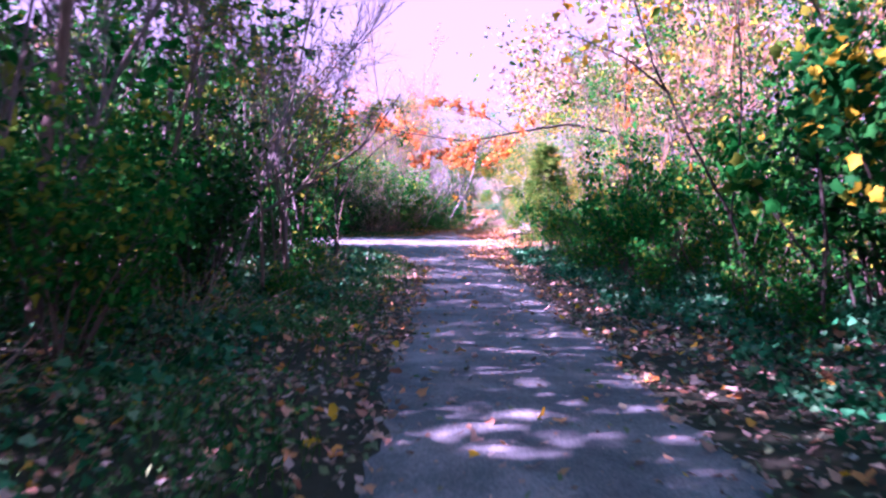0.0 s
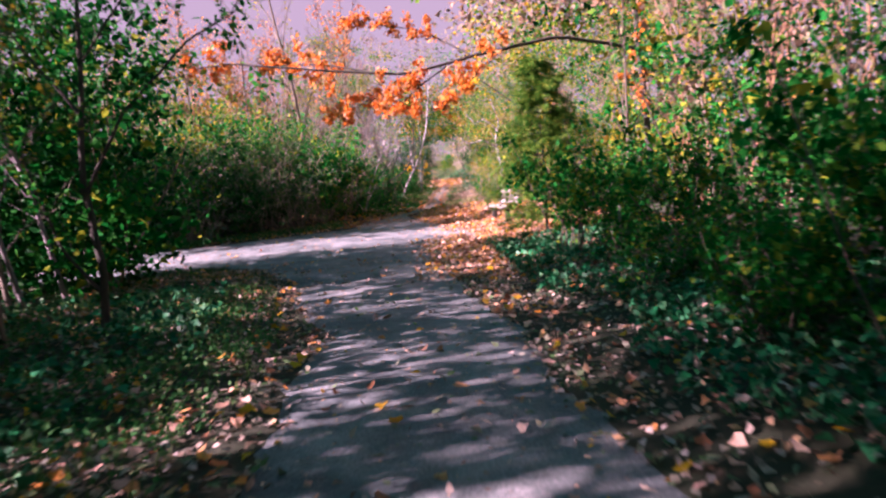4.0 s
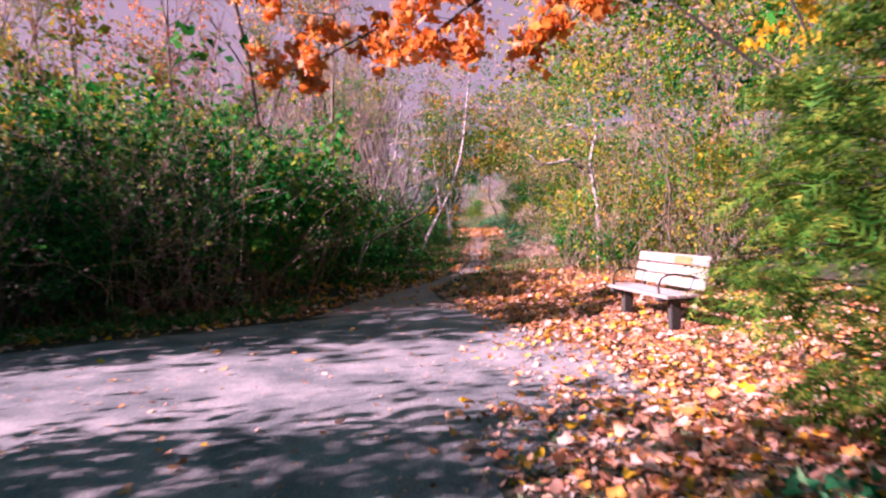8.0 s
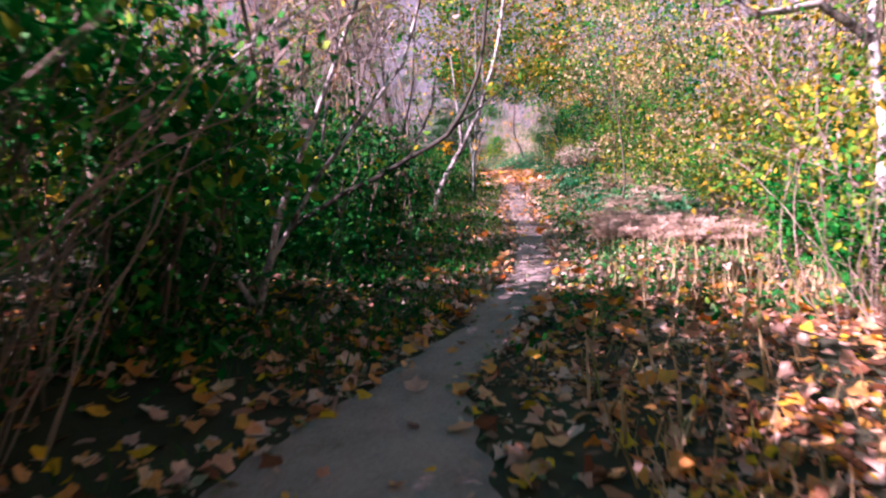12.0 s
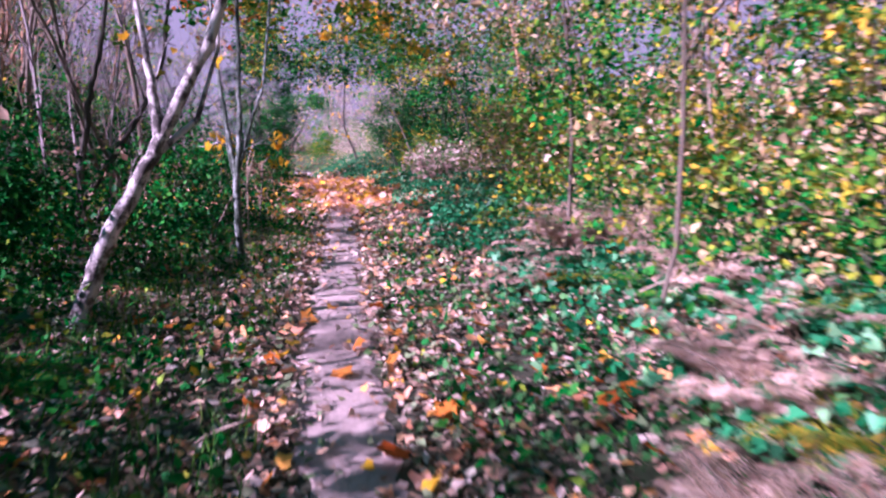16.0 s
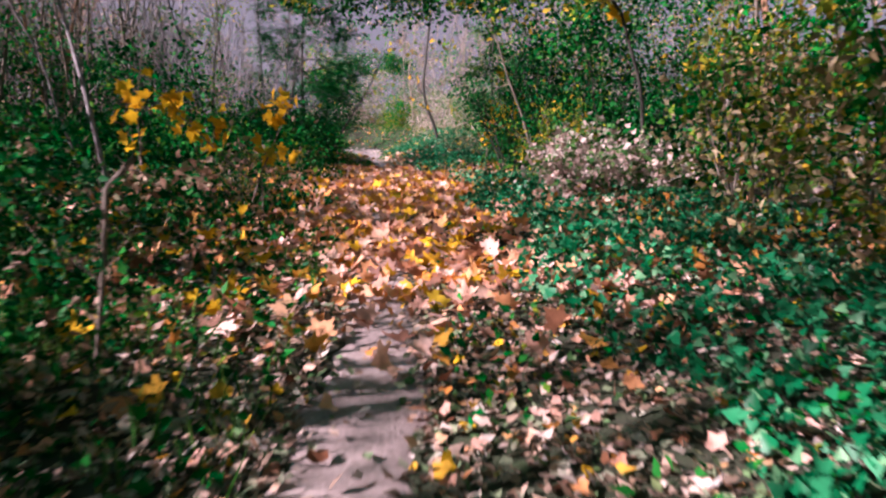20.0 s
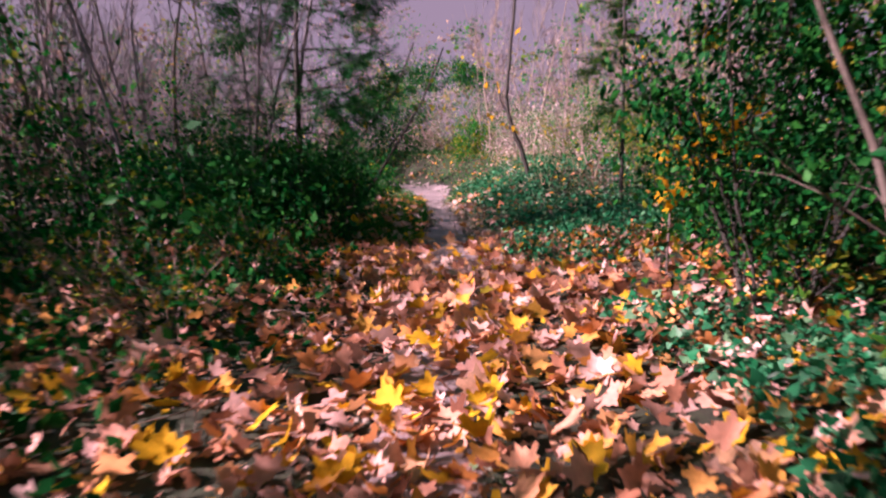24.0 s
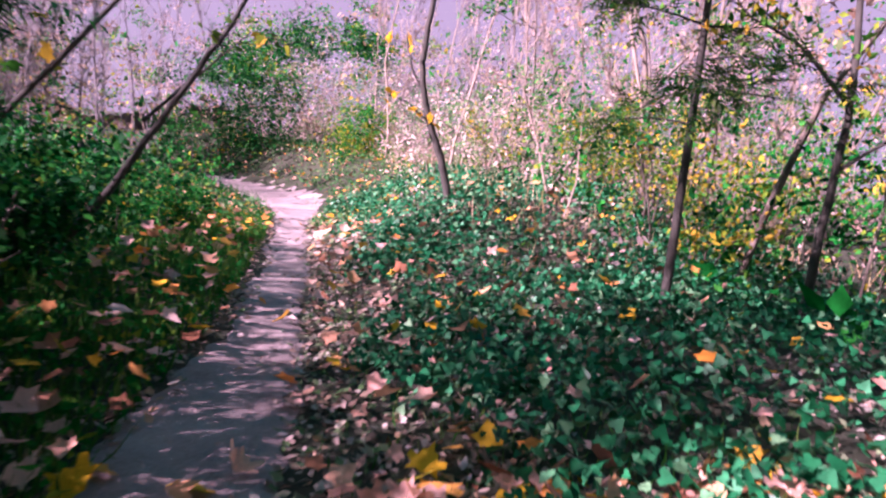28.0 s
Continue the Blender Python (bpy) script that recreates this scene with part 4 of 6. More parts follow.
def bare_wood(name, label, seed, x0, x1, y0, y1, low, high, count, mat, keep=None, twigs=260, lean=0.12):
    """A stand of leafless young trees, seen as stems, branches and a haze of fine twigs."""
    r = np.random.default_rng(seed)
    x, y = r.uniform(x0, x1, count * 6), r.uniform(y0, y1, count * 6)
    if keep is not None:
        k = keep(x, y)
        x, y = x[k], y[k]
    tubes, at, d, size = [], [], [], []
    for a, b in zip(x[:count], y[:count]):
        hgt = r.uniform(low, high)
        l = wander(r, (a, b, float(land(a, b)) - 0.1), (r.normal(0, lean), r.normal(0, lean), 1), hgt, 8, 0.08)
        tubes.append(tube(l, taper(l, 0.008 + 0.0045 * hgt, 0.006), 5))
        limbs = branches_from(r, l, 9, 0.2, 1.0, hgt * 0.34, 0.5, 0.35, 0.14, 4)
        for m in limbs:
            tubes.append(tube(m, taper(m, 0.012, 0.004), 3))
        for m, n in zip(limbs + [l], [twigs // 11] * 9 + [twigs // 6]):
            u = r.uniform(0.15, 1.0, n)
            p = along(m, u)
            way = m[-1] - m[0]
            way = way / np.linalg.norm(way) + r.normal(0, 0.55, (n, 3)) + [0, 0, 0.25]
            at.append(p)
            d.append(way)
            size.append(r.uniform(0.35, 1.0, n) * (0.35 + 0.06 * hgt))
    geo = merged(tubes + [aimed(SLIVER, np.concatenate(at), np.concatenate(size), np.concatenate(d), r)])
    return tagged(raw_part(name, geo, mat), label, "woods", kind="stuff")


bare_wood("bare_woods", "grey-mauve leafless saplings standing beyond the leaf carpet", 201, -12, 1.5, 71, 96, 5, 10, 70, M_TWIG_GREY, lambda x, y: (x < trail_x(y) - 2.6) & ((y < 76) | (y > 91)))
bare_wood("bare_woods", "pale leafless saplings standing in the light", 202, 6, 20, 79, 99, 4, 8, 50, M_TWIG_PALE, east(3.2))
bare_wood("bare_woods", "leafless wood closing the view", 203, -24, 26, 97, 112, 6, 10, 70, M_TWIG_GREY)
bare_wood("bare_woods", "russet leafless trees behind the hedge", 204, -16, -4.0, 37, 45, 4, 7.5, 40, M_TWIG_RUSSET, lambda x, y: (y > road_far(x) + 5.0) & (x < trail_x(y) - 5.5))
bare_wood("bare_woods", "grey leafless saplings beside the earth path", 205, -6, 0.6, 43, 64, 4, 8, 26, M_TWIG_GREY, west(3.4), 120)
bare_wood("bare_woods", "russet twigs filling the wood above the bank", 206, 6.2, 15, 3, 32, 5, 11, 50, M_TWIG_RUSSET)
bare_wood("bare_woods", "thin pale stems standing behind the bench", 207, 3.2, 11, 36.5, 48, 3, 6, 20, M_TWIG_PALE, east(2.6), 160, 0.06)
bare_wood("bare_woods", "tall russet trees behind the bench", 208, 7, 18, 38, 70, 6, 12, 24, M_TWIG_RUSSET, east(4.5))
bare_wood("bare_woods", "grey stems in the dark wood left of the footpath", 209, -9, -3.0, 4, 22, 4, 8, 34, M_TWIG_GREY, open_lane)
bare_wood("bare_woods", "grey leafless wood left of the far clearing", 210, -24, -8, 74, 95, 5, 8, 60, M_TWIG_GREY, None, 300)
bare_wood("bare_woods", "mauve leafless thicket behind the far clearing", 212, -13, 0.2, 85, 95, 3, 6.5, 80, M_TWIG_GREY, lambda x, y: x < trail_x(y) - 4.0, 300)
bare_wood("bare_woods", "tall russet trees far behind the hedge", 213, -13, -3.5, 57, 70, 7, 11, 46, M_TWIG_RUSSET, west(6.0), 260)


def backdrop_woods():
    """Dim woodland far behind everything, a ragged bank of trees round the place."""
    n, m = 1500, 3
    a = np.linspace(0, 2 * np.pi, n, endpoint=False)
    r = 74 + 5 * np.sin(a * 9) + 3 * np.sin(a * 23 + 1)
    x, y = r * np.cos(a), 46 + r * 1.35 * np.sin(a)
    top = np.where(y > 75, 2.2, 13.0) + 0.8 * np.sin(a * 31) + 0.4 * np.sin(a * 57 + 2) + np.convolve(np.random.default_rng(2).uniform(-1.6, 1.6, n), np.ones(9) / 9, "same")
    u = np.linspace(0, 1, m)
    lean = 1 - 0.05 * u[None] + 0.012 * np.sin(a * 17)[:, None] * np.sin(u * 9)[None]
    v = np.stack([x[:, None] * lean, 46 + (y - 46)[:, None] * lean, -1 + (top[:, None] + 1) * u[None]], -1).reshape(-1, 3)
    i, k = np.meshgrid(np.arange(m - 1), np.arange(n))
    p, q = (k * m + i).ravel(), (((k + 1) % n) * m + i).ravel()
    ob = raw_part("backdrop", (v, np.concatenate([np.c_[p, q, q + 1], np.c_[p, q + 1, p + 1]])), M_DISTANCE)
    return tagged(ob, "dim autumn woodland in the distance", "woods", kind="structure")


backdrop_woods()
# tall crowns added over the sides of the way, to block sky light
woods("tree_crowns", "high leafy crowns added over the way to hold back sky light", 119, -7, 20, -14, 72, 8.5, 13.0, 0, 520, 50, 0.4, [(M_BROWN, 0.55), (M_OLIVE, 0.45)],
      lambda x, y: ((y < 23) & ((y < 6) | (x > 6.0))) | (x > 6.5) | ((y > 40) & (y < 71) & (x > trail_x(y) + 2.5)), puff=1.3)

# boughs added out of view, to throw shade across lane and hedge
woods("tree_crowns", "unseen boughs added over the lane to shade it", 132, -15, -8, 28.9, 30.4, 3.6, 7.4, 0, 40, 45, 0.34, [(M_DARK, 0.6), (M_GREEN, 0.4)])
woods("tree_crowns", "yellow-green boughs meeting over the earth path", 133, 0.6, 5.0, 51, 57, 3.4, 6.5, 0, 170, 50, 0.14, [(M_OLIVE, 0.45), (M_GREEN, 0.35), (M_ORANGE, 0.08), (M_BROWN, 0.12)], None)
woods("tree_crowns", "thin olive and brown crowns high over the earth path", 158, -5, 4, 52, 58, 4.6, 9.0, 0, 210, 50, 0.13, [(M_OLIVE, 0.5), (M_BROWN, 0.35), (M_GREEN, 0.15)])
bare_wood("bare_woods", "thin bare crowns high beside the earth path", 211, -5, 0, 51, 58, 6, 9, 14, M_TWIG, None, 200)
woods("tree_crowns", "dark evergreen boughs hanging over the leaf carpet", 134, 1.5, 7.0, 65, 69, 3.7, 5.8, 0, 130, 70, 0.13, [(M_DARK, 0.75), (M_OLIVE, 0.25)])
woods("thicket", "dark brush and withered leaves beside the leaf carpet", 135, -6, 2.9, 57.6, 73, 0.03, 1.1, 14, 300, 50, 0.11, [(M_DARK, 0.5), (M_GREEN, 0.42), (M_BROWN, 0.08)], lambda x, y: x < trail_x(y) - 1.45, puff=0.4)
woods("thicket", "dark evergreens arching where the far path bends", 136, -0.5, 3.7, 92.6, 95, 0.1, 3.2, 10, 170, 60, 0.12, [(M_DARK, 0.8), (M_GREEN, 0.2)], lambda x, y: y > 92)
woods("thicket", "withered brown brush behind the far clearing", 160, -12, -0.3, 86, 95, 0.05, 3.4, 40, 300, 45, 0.11, [(M_BROWN, 0.6), (M_OLIVE, 0.15), (M_DARK, 0.25)], lambda x, y: x < trail_x(y) - 3.6, M_TWIG_GREY)
woods("thicket", "dense dark evergreen bush at the bend of the far path", 161, -0.2, 2.0, 91.4, 93, 0.05, 1.9, 6, 110, 60, 0.1, [(M_DARK, 0.9), (M_GREEN, 0.1)], puff=0.4)
woods("tree_crowns", "evergreen boughs arching over the bend of the far path", 137, 1.0, 6.6, 92, 94.5, 3.1, 4.2, 0, 110, 55, 0.13, [(M_DARK, 0.6), (M_GREEN, 0.4)], puff=0.45)
woods("thicket", "small green bush at the bend of the far path", 138, 5.2, 6.8, 90.5, 92, 0.1, 1.5, 6, 60, 60, 0.11, [(M_GREEN, 0.6), (M_OLIVE, 0.4)], puff=0.35)
# sunlit patches beyond the bend: brightness comes from the pale pink leaf colour
woods("thicket", "twigs and leaves behind the arch, coloured pale pink for sunlight", 152, 1.5, 8.5, 95.5, 98.5, 0.1, 4.2, 60, 190, 60, 0.09, [(M_PALE, 0.75), (M_HERB, 0.25)], None, M_TWIG_PALE, puff=0.5)
woods("thicket", "herbs on the bank, coloured pale pink for sunlight", 153, 6.6, 12, 81, 92, 0.05, 2.2, 60, 200, 55, 0.085, [(M_PALE, 0.8), (M_HERB, 0.2)], None, M_TWIG_PALE, puff=0.45)

woods("thicket", "grey twiggy wood with thin leaves beyond the leaf carpet", 139, -10, -2, 65, 76, 0.3, 7.5, 110, 260, 45, 0.14, [(M_GREEN, 0.4), (M_DARK, 0.35), (M_BROWN, 0.25)], None, M_BARK)
woods("thicket", "dark green bushes on the ivy bank", 140, 8.6, 14, 75.5, 84, 0.05, 2.3, 16, 120, 55, 0.12, [(M_DARK, 0.4), (M_GREEN, 0.4), (M_OLIVE, 0.2)], None)

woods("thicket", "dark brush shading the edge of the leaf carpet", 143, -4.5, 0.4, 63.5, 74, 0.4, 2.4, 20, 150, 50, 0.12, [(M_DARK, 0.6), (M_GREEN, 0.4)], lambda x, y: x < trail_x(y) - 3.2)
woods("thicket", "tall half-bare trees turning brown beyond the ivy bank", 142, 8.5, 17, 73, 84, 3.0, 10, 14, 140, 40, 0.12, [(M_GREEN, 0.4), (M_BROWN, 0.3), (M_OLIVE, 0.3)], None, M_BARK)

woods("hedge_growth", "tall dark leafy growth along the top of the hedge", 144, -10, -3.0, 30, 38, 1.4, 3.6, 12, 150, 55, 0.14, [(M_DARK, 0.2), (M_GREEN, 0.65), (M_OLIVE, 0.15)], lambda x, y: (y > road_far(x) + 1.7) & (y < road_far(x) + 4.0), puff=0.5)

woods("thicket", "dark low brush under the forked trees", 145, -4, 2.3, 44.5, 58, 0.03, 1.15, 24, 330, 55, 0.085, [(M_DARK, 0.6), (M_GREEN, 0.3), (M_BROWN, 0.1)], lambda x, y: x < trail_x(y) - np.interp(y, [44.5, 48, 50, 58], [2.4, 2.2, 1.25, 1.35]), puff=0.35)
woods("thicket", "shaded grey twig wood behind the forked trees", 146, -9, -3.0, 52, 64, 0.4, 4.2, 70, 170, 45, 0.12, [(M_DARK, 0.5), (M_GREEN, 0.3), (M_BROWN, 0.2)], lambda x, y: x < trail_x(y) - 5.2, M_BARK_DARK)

# extra crowns outside the view, added to keep sun off the first asphalt
woods("thicket", "dense unseen crowns added to shade the start of the footpath", 148, -13, -5, -9, 6, 2.0, 8.0, 10, 80, 45, 0.42, [(M_DARK, 0.5), (M_GREEN, 0.5)], puff=0.7)
# crowns above the view, added so the right bank falls into shade
woods("tree_crowns", "tall dark crowns added left of the footpath to shade the bank", 151, -15, -6, -8, 18, 8.5, 13.5, 14, 170, 55, 0.32, [(M_DARK, 0.5), (M_GREEN, 0.5)], lambda x, y: y < 20.0 + 0.295 * (x + 5.0), puff=0.8)


# ---- ground cover ----
def cover(name, label, shape, mat, rng, at, size, up, lift, droop=None):
    x, y = at
    n = len(x)
    p = np.c_[x, y, land(x, y) + lift * rng.uniform(0.3, 1.7, n)]
    nrm = rng.normal(0, 1, (n, 3)) * [1 - up, 1 - up, 0.1] + [0, 0, up]
    ob = raw_part(name, scattered(shape, p, size * rng.uniform(0.55, 1.3, n), nrm, rng), mat)
    return tagged(ob, label, "ground cover", kind="stuff")


def strewn(rng, count, x0, x1, y0, y1, keep):
    x, y = rng.uniform(x0, x1, count), rng.uniform(y0, y1, count)
    k = keep(x, y)
    return x[k], y[k]


def clumpy(x, y, s=1.0):
    return 0.5 + 0.25 * (np.sin(x * 2.1 * s + 1.3 * np.sin(y * 1.1 * s)) + np.sin(y * 1.7 * s + 1.7 * np.sin(x * 1.4 * s + 2)))


rng = np.random.default_rng(5)
edge_l = lambda y: np.interp(y, ya, la)
edge_r = lambda y: np.interp(y, ya, ra)
on_path = lambda x, y: (x > edge_l(y) + 0.25) & (x < edge_r(y) - 0.25)
R = lambda n: rng.uniform(0, 1, n)
# footpath verges, thick at the edges, thin in the middle
keep = lambda x, y: np.where(on_path(x, y), R(len(x)) < 0.09, R(len(x)) < 0.4 + 0.6 * clumpy(x, y))
cover("leaf_litter", "brown and tan fallen leaves along the footpath verges", DIAMOND, M_LITTER_DULL, rng, strewn(rng, 60000, -5.0, 5.0, -1.0, 25.5, keep), 0.08, 0.7, 0.025)
cover("leaf_litter", "pale maple leaves scattered along the footpath verges", SMALL_MAPLE, M_LITTER, rng, strewn(rng, 9000, -4.5, 4.5, -1.0, 25.5, keep), 0.085, 0.7, 0.03)
keep = lambda x, y: on_path(x, y) | ((y > 26.4) & (y < road_far(x) - 0.2))
cover("leaf_litter", "small leaf scraps and grit lying on the asphalt", DIAMOND, M_LITTER, rng, strewn(rng, 7000, -8.0, 2.2, -1.0, 34.5, keep), 0.035, 0.85, 0.024)
cover("leaf_litter", "dark leaf scraps lying on the asphalt", DIAMOND, M_BROWN, rng, strewn(rng, 4000, -8.0, 2.2, -1.0, 34.5, keep), 0.05, 0.85, 0.026)
# round the bench
keep = lambda x, y: (y < 35.8 - 0.3 * (x > 4)) & (R(len(x)) < np.where(x > 1.9 + 0.25 * np.sin(y * 3), 0.95, 0.02 + 0.25 * smooth(x, 1.0, 2.0)))
cover("leaf_litter", "orange and tan leaves lying thick round the bench", SMALL_MAPLE, M_LITTER, rng, strewn(rng, 42000, -6.0, 7.5, 23.0, 36.0, keep), 0.075, 0.7, 0.025)
keep = lambda x, y: (x > 1.2 + 0.3 * np.sin(y * 2)) & (R(len(x)) < 0.8) & ((y < 34.5) | (x - trail_x(y) > 0.6))
cover("leaf_litter", "crumbled leaves and bits round the bench", DIAMOND, M_LITTER, rng, strewn(rng, 26000, 1.0, 7.0, 26.5, 38.5, keep), 0.07, 0.75, 0.012)
keep = lambda x, y: R(len(x)) < smooth(x, 0.5, 2.2)
cover("leaf_litter", "tan and orange leaves where the footpath meets the lane", SMALL_MAPLE, M_LITTER, rng, strewn(rng, 3600, 0.5, 4.2, 22.0, 28.6, keep), 0.095, 0.7, 0.03)
cover("leaf_litter", "leaf crumbs where the footpath meets the lane", DIAMOND, M_LITTER_DULL, rng, strewn(rng, 9000, 0.5, 4.2, 22.0, 28.6, keep), 0.065, 0.75, 0.03)
edge = lambda x, y: np.abs(np.abs(x - trail_x(y)) - np.interp(y, _ty, _tw))
keep = lambda x, y: R(len(x)) < np.clip(1.1 - edge(x, y) / 0.22, 0, 1)
cover("leaf_litter", "leaf crumbs along both edges of the earth path", DIAMOND, M_LITTER_DULL, rng, strewn(rng, 60000, -1.2, 5.2, 34.5, 86.0, keep), 0.07, 0.7, 0.025)
# along the hedge foot and the start of the earth path
keep = lambda x, y: ((np.abs(x - trail_x(y)) > np.interp(y, _ty, _tw) * 0.8) | (R(len(x)) < 0.13)) & (y > road_far(x) - 0.1) & (R(len(x)) < 0.35 + 0.65 * clumpy(x, y))
cover("leaf_litter", "orange leaves along the foot of the hedge", SMALL_MAPLE, M_LITTER, rng, strewn(rng, 8500, -5.2, 4.5, 31.0, 39.5, keep), 0.105, 0.7, 0.03)
beside = lambda x, y: np.where(np.abs(x - trail_x(y)) < np.interp(y, _ty, _tw) * 0.8, 0.1, np.clip(1.2 - 0.28 * np.abs(x - trail_x(y)), 0.12, 0.95))
keep = lambda x, y: R(len(x)) < beside(x, y)
cover("leaf_litter", "dull brown and lilac leaves beside the earth path", DIAMOND, M_LITTER_DULL, rng, strewn(rng, 60000, -1.0, 7.0, 39.0, 58.0, keep), 0.075, 0.65, 0.03)
cover("leaf_litter", "pale maple leaves beside the earth path", SMALL_MAPLE, M_LITTER, rng, strewn(rng, 8000, -1.0, 7.0, 39.0, 58.0, keep), 0.08, 0.65, 0.03)
cover("leaf_litter", "big orange maple leaves scattered beside the earth path", MAPLE, M_ORANGE, rng, strewn(rng, 420, -1.0, 7.0, 37.0, 48.5, keep), 0.13, 0.65, 0.05)
keep = lambda x, y: (R(len(x)) < 0.85) & ((np.abs(x - trail_x(y)) > np.interp(y, _ty, _tw) * 0.9) | (R(len(x)) < 0.12))
cover("leaf_litter", "crumbled leaves and twigs on the soil beside the earth path", DIAMOND, M_BROWN, rng, strewn(rng, 34000, -0.5, 6.5, 36.5, 57.0, keep), 0.06, 0.75, 0.01)
# the deep carpet
keep = lambda x, y: R(len(x)) < smooth(y, 54.5, 58.5) * (1 - smooth(y, 70.6 + 0.6 * (x > trail_x(y) + 0.6), 72.2)) * np.clip(1.25 - 0.22 * np.abs(x - trail_x(y) - 0.3), 0.1, 1)
cover("leaf_litter", "crumbled leaf bits under the big leaves", DIAMOND, M_LITTER, rng, strewn(rng, 26000, -1.0, 8.5, 54.0, 72.4, keep), 0.065, 0.7, 0.012)
keep = lambda x, y, k=keep: k(x, y) & ((np.abs(x - trail_x(y)) > 0.4) | (R(len(x)) < 1.0 - 0.85 * smooth(y, 68.2, 70.0)))
cover("leaf_litter", "deep carpet of big yellow, orange and tan maple leaves", MAPLE_BIG, M_LITTER, rng, strewn(rng, 15500, -1.5, 9.0, 54.0, 72.4, keep), 0.15, 0.55, 0.045)
keep = lambda x, y: R(len(x)) < np.where(np.abs(x - trail_x(y)) < 0.36, 0.05, np.where(np.abs(x - trail_x(y)) < 1.8, 0.95, 0.3))
cover("leaf_litter", "scattered pale leaves along the far earth path", MAPLE, M_LITTER, rng, strewn(rng, 1500, 0.5, 9.0, 71.0, 83.0, keep), 0.13, 0.65, 0.2)
cover("leaf_litter", "small dull leaves along the far earth path", DIAMOND, M_LITTER_DULL, rng, strewn(rng, 30000, 2.6, 9.0, 70.5, 84.0, lambda x, y: keep(x, y) & ((x > trail_x(y)) | (R(len(x)) < 0.3))), 0.075, 0.65, 0.03)

# the woodland floor farther off
keep = lambda x, y: (np.abs(x - 1.5) > 7) & ~((y > road_near(x) - 1) & (y < road_far(x) + 1) & (x < 3))
cover("woodland_floor", "brown leaf litter on the floor of the wood", DIAMOND, M_LITTER_DULL, rng, strewn(rng, 34000, -45.0, 45.0, -20.0, 112.0, keep), 0.34, 0.75, 0.05)
cover("woodland_floor", "low green plants on the floor of the wood", DIAMOND, M_GREEN, rng, strewn(rng, 22000, -45.0, 45.0, -20.0, 112.0, keep), 0.3, 0.35, 0.2)

# ivy
keep = lambda x, y: (x > edge_r(y) + 0.7 + 0.3 * np.sin(y * 1.1)) & (R(len(x)) < 0.4 + 0.6 * clumpy(x, y, 0.7))
cover("ivy", "glossy dark ivy covering the bank", IVY, M_IVY, rng, strewn(rng, 34000, 2.4, 6.0, 3.0, 26.5, keep), 0.075, 0.5, 0.14)
keep = lambda x, y: (x - trail_x(y) > 1.35 + 0.25 * np.sin(y * 1.3)) & (x - trail_x(y) < 4.6) & (R(len(x)) < 0.25 + 0.75 * clumpy(x, y, 0.7))
cover("ivy", "broad patch of glossy blue-green ivy beside the earth path", IVY, M_IVY, rng, strewn(rng, 52000, 3.2, 8.5, 43.5, 66.0, keep), 0.07, 0.5, 0.14)
keep = lambda x, y: (x - trail_x(y) > 1.0 + 0.3 * np.sin(y * 1.6)) & (x - trail_x(y) < 8.0) & (R(len(x)) < (0.25 + 0.75 * clumpy(x, y, 0.7)) * smooth(y, 67.0 + 0.8 * np.sin(3 * x), 72.5))
cover("ivy", "ivy and low green leaves on the bank", IVY, M_IVY, rng, strewn(rng, 62000, 4.8, 11.5, 66.5, 86.0, keep), 0.068, 0.5, 0.2)
keep = lambda x, y: (x < edge_l(y) - 0.9) & (R(len(x)) < 0.2 + 0.7 * clumpy(x, y, 0.8))
cover("ivy", "dark ivy under the trees", IVY, M_IVY, rng, strewn(rng, 15000, -6.0, -1.0, 0.5, 22.0, keep), 0.09, 0.5, 0.12)


keep = lambda x, y: (x < trail_x(y) - 1.0 - 0.4 * np.sin(y * 1.4)) & (R(len(x)) < 0.2 + 0.8 * clumpy(x, y, 0.9))
cover("undergrowth", "low dark green leaves beside the leaf carpet", DIAMOND, M_DARK, rng, strewn(rng, 16000, -2.5, 3.0, 56.5, 72.0, keep), 0.1, 0.4, 0.12)


keep = lambda x, y: (np.abs(x - trail_x(y)) > 0.45) & (R(len(x)) < clumpy(x, y, 1.2) * np.where(x < trail_x(y), 1.0, 0.45))
cover("undergrowth", "small green leaves growing through the litter", DIAMOND, M_GREEN, rng, strewn(rng, 26000, -2.0, 6.5, 37.0, 60.0, keep), 0.075, 0.45, 0.07)
cover("undergrowth", "small dark leaves growing through the litter", DIAMOND, M_DARK, rng, strewn(rng, 14000, -2.0, 6.5, 37.0, 60.0, keep), 0.09, 0.45, 0.09)
keep = lambda x, y: (x - trail_x(y) > 0.5) & (x - trail_x(y) < 4.5) & (R(len(x)) < clumpy(x, y, 1.0))
cover("undergrowth", "soft green herbs among the leaves beside the earth path", DIAMOND, M_HERB, rng, strewn(rng, 11000, 1.5, 7.5, 37.0, 49.0, keep), 0.075, 0.45, 0.08)
keep = lambda x, y: (x < edge_l(y) - 0.3) & (R(len(x)) < clumpy(x, y, 1.2))
cover("undergrowth", "small green leaves on the footpath verge", DIAMOND, M_HERB, rng, strewn(rng, 44000, -5.0, -0.6, 0.0, 22.0, keep), 0.06, 0.45, 0.09)


keep = lambda x, y: (np.abs(x - trail_x(y)) > np.interp(y, _ty, _tw) * 0.95) & (R(len(x)) < 0.35 + 0.65 * clumpy(x, y, 0.8))
cover("undergrowth", "low green herbs round the far clearing", DIAMOND, M_HERB, rng, strewn(rng, 30000, -4.0, 9.0, 83.0, 97.0, keep), 0.1, 0.4, 0.1)
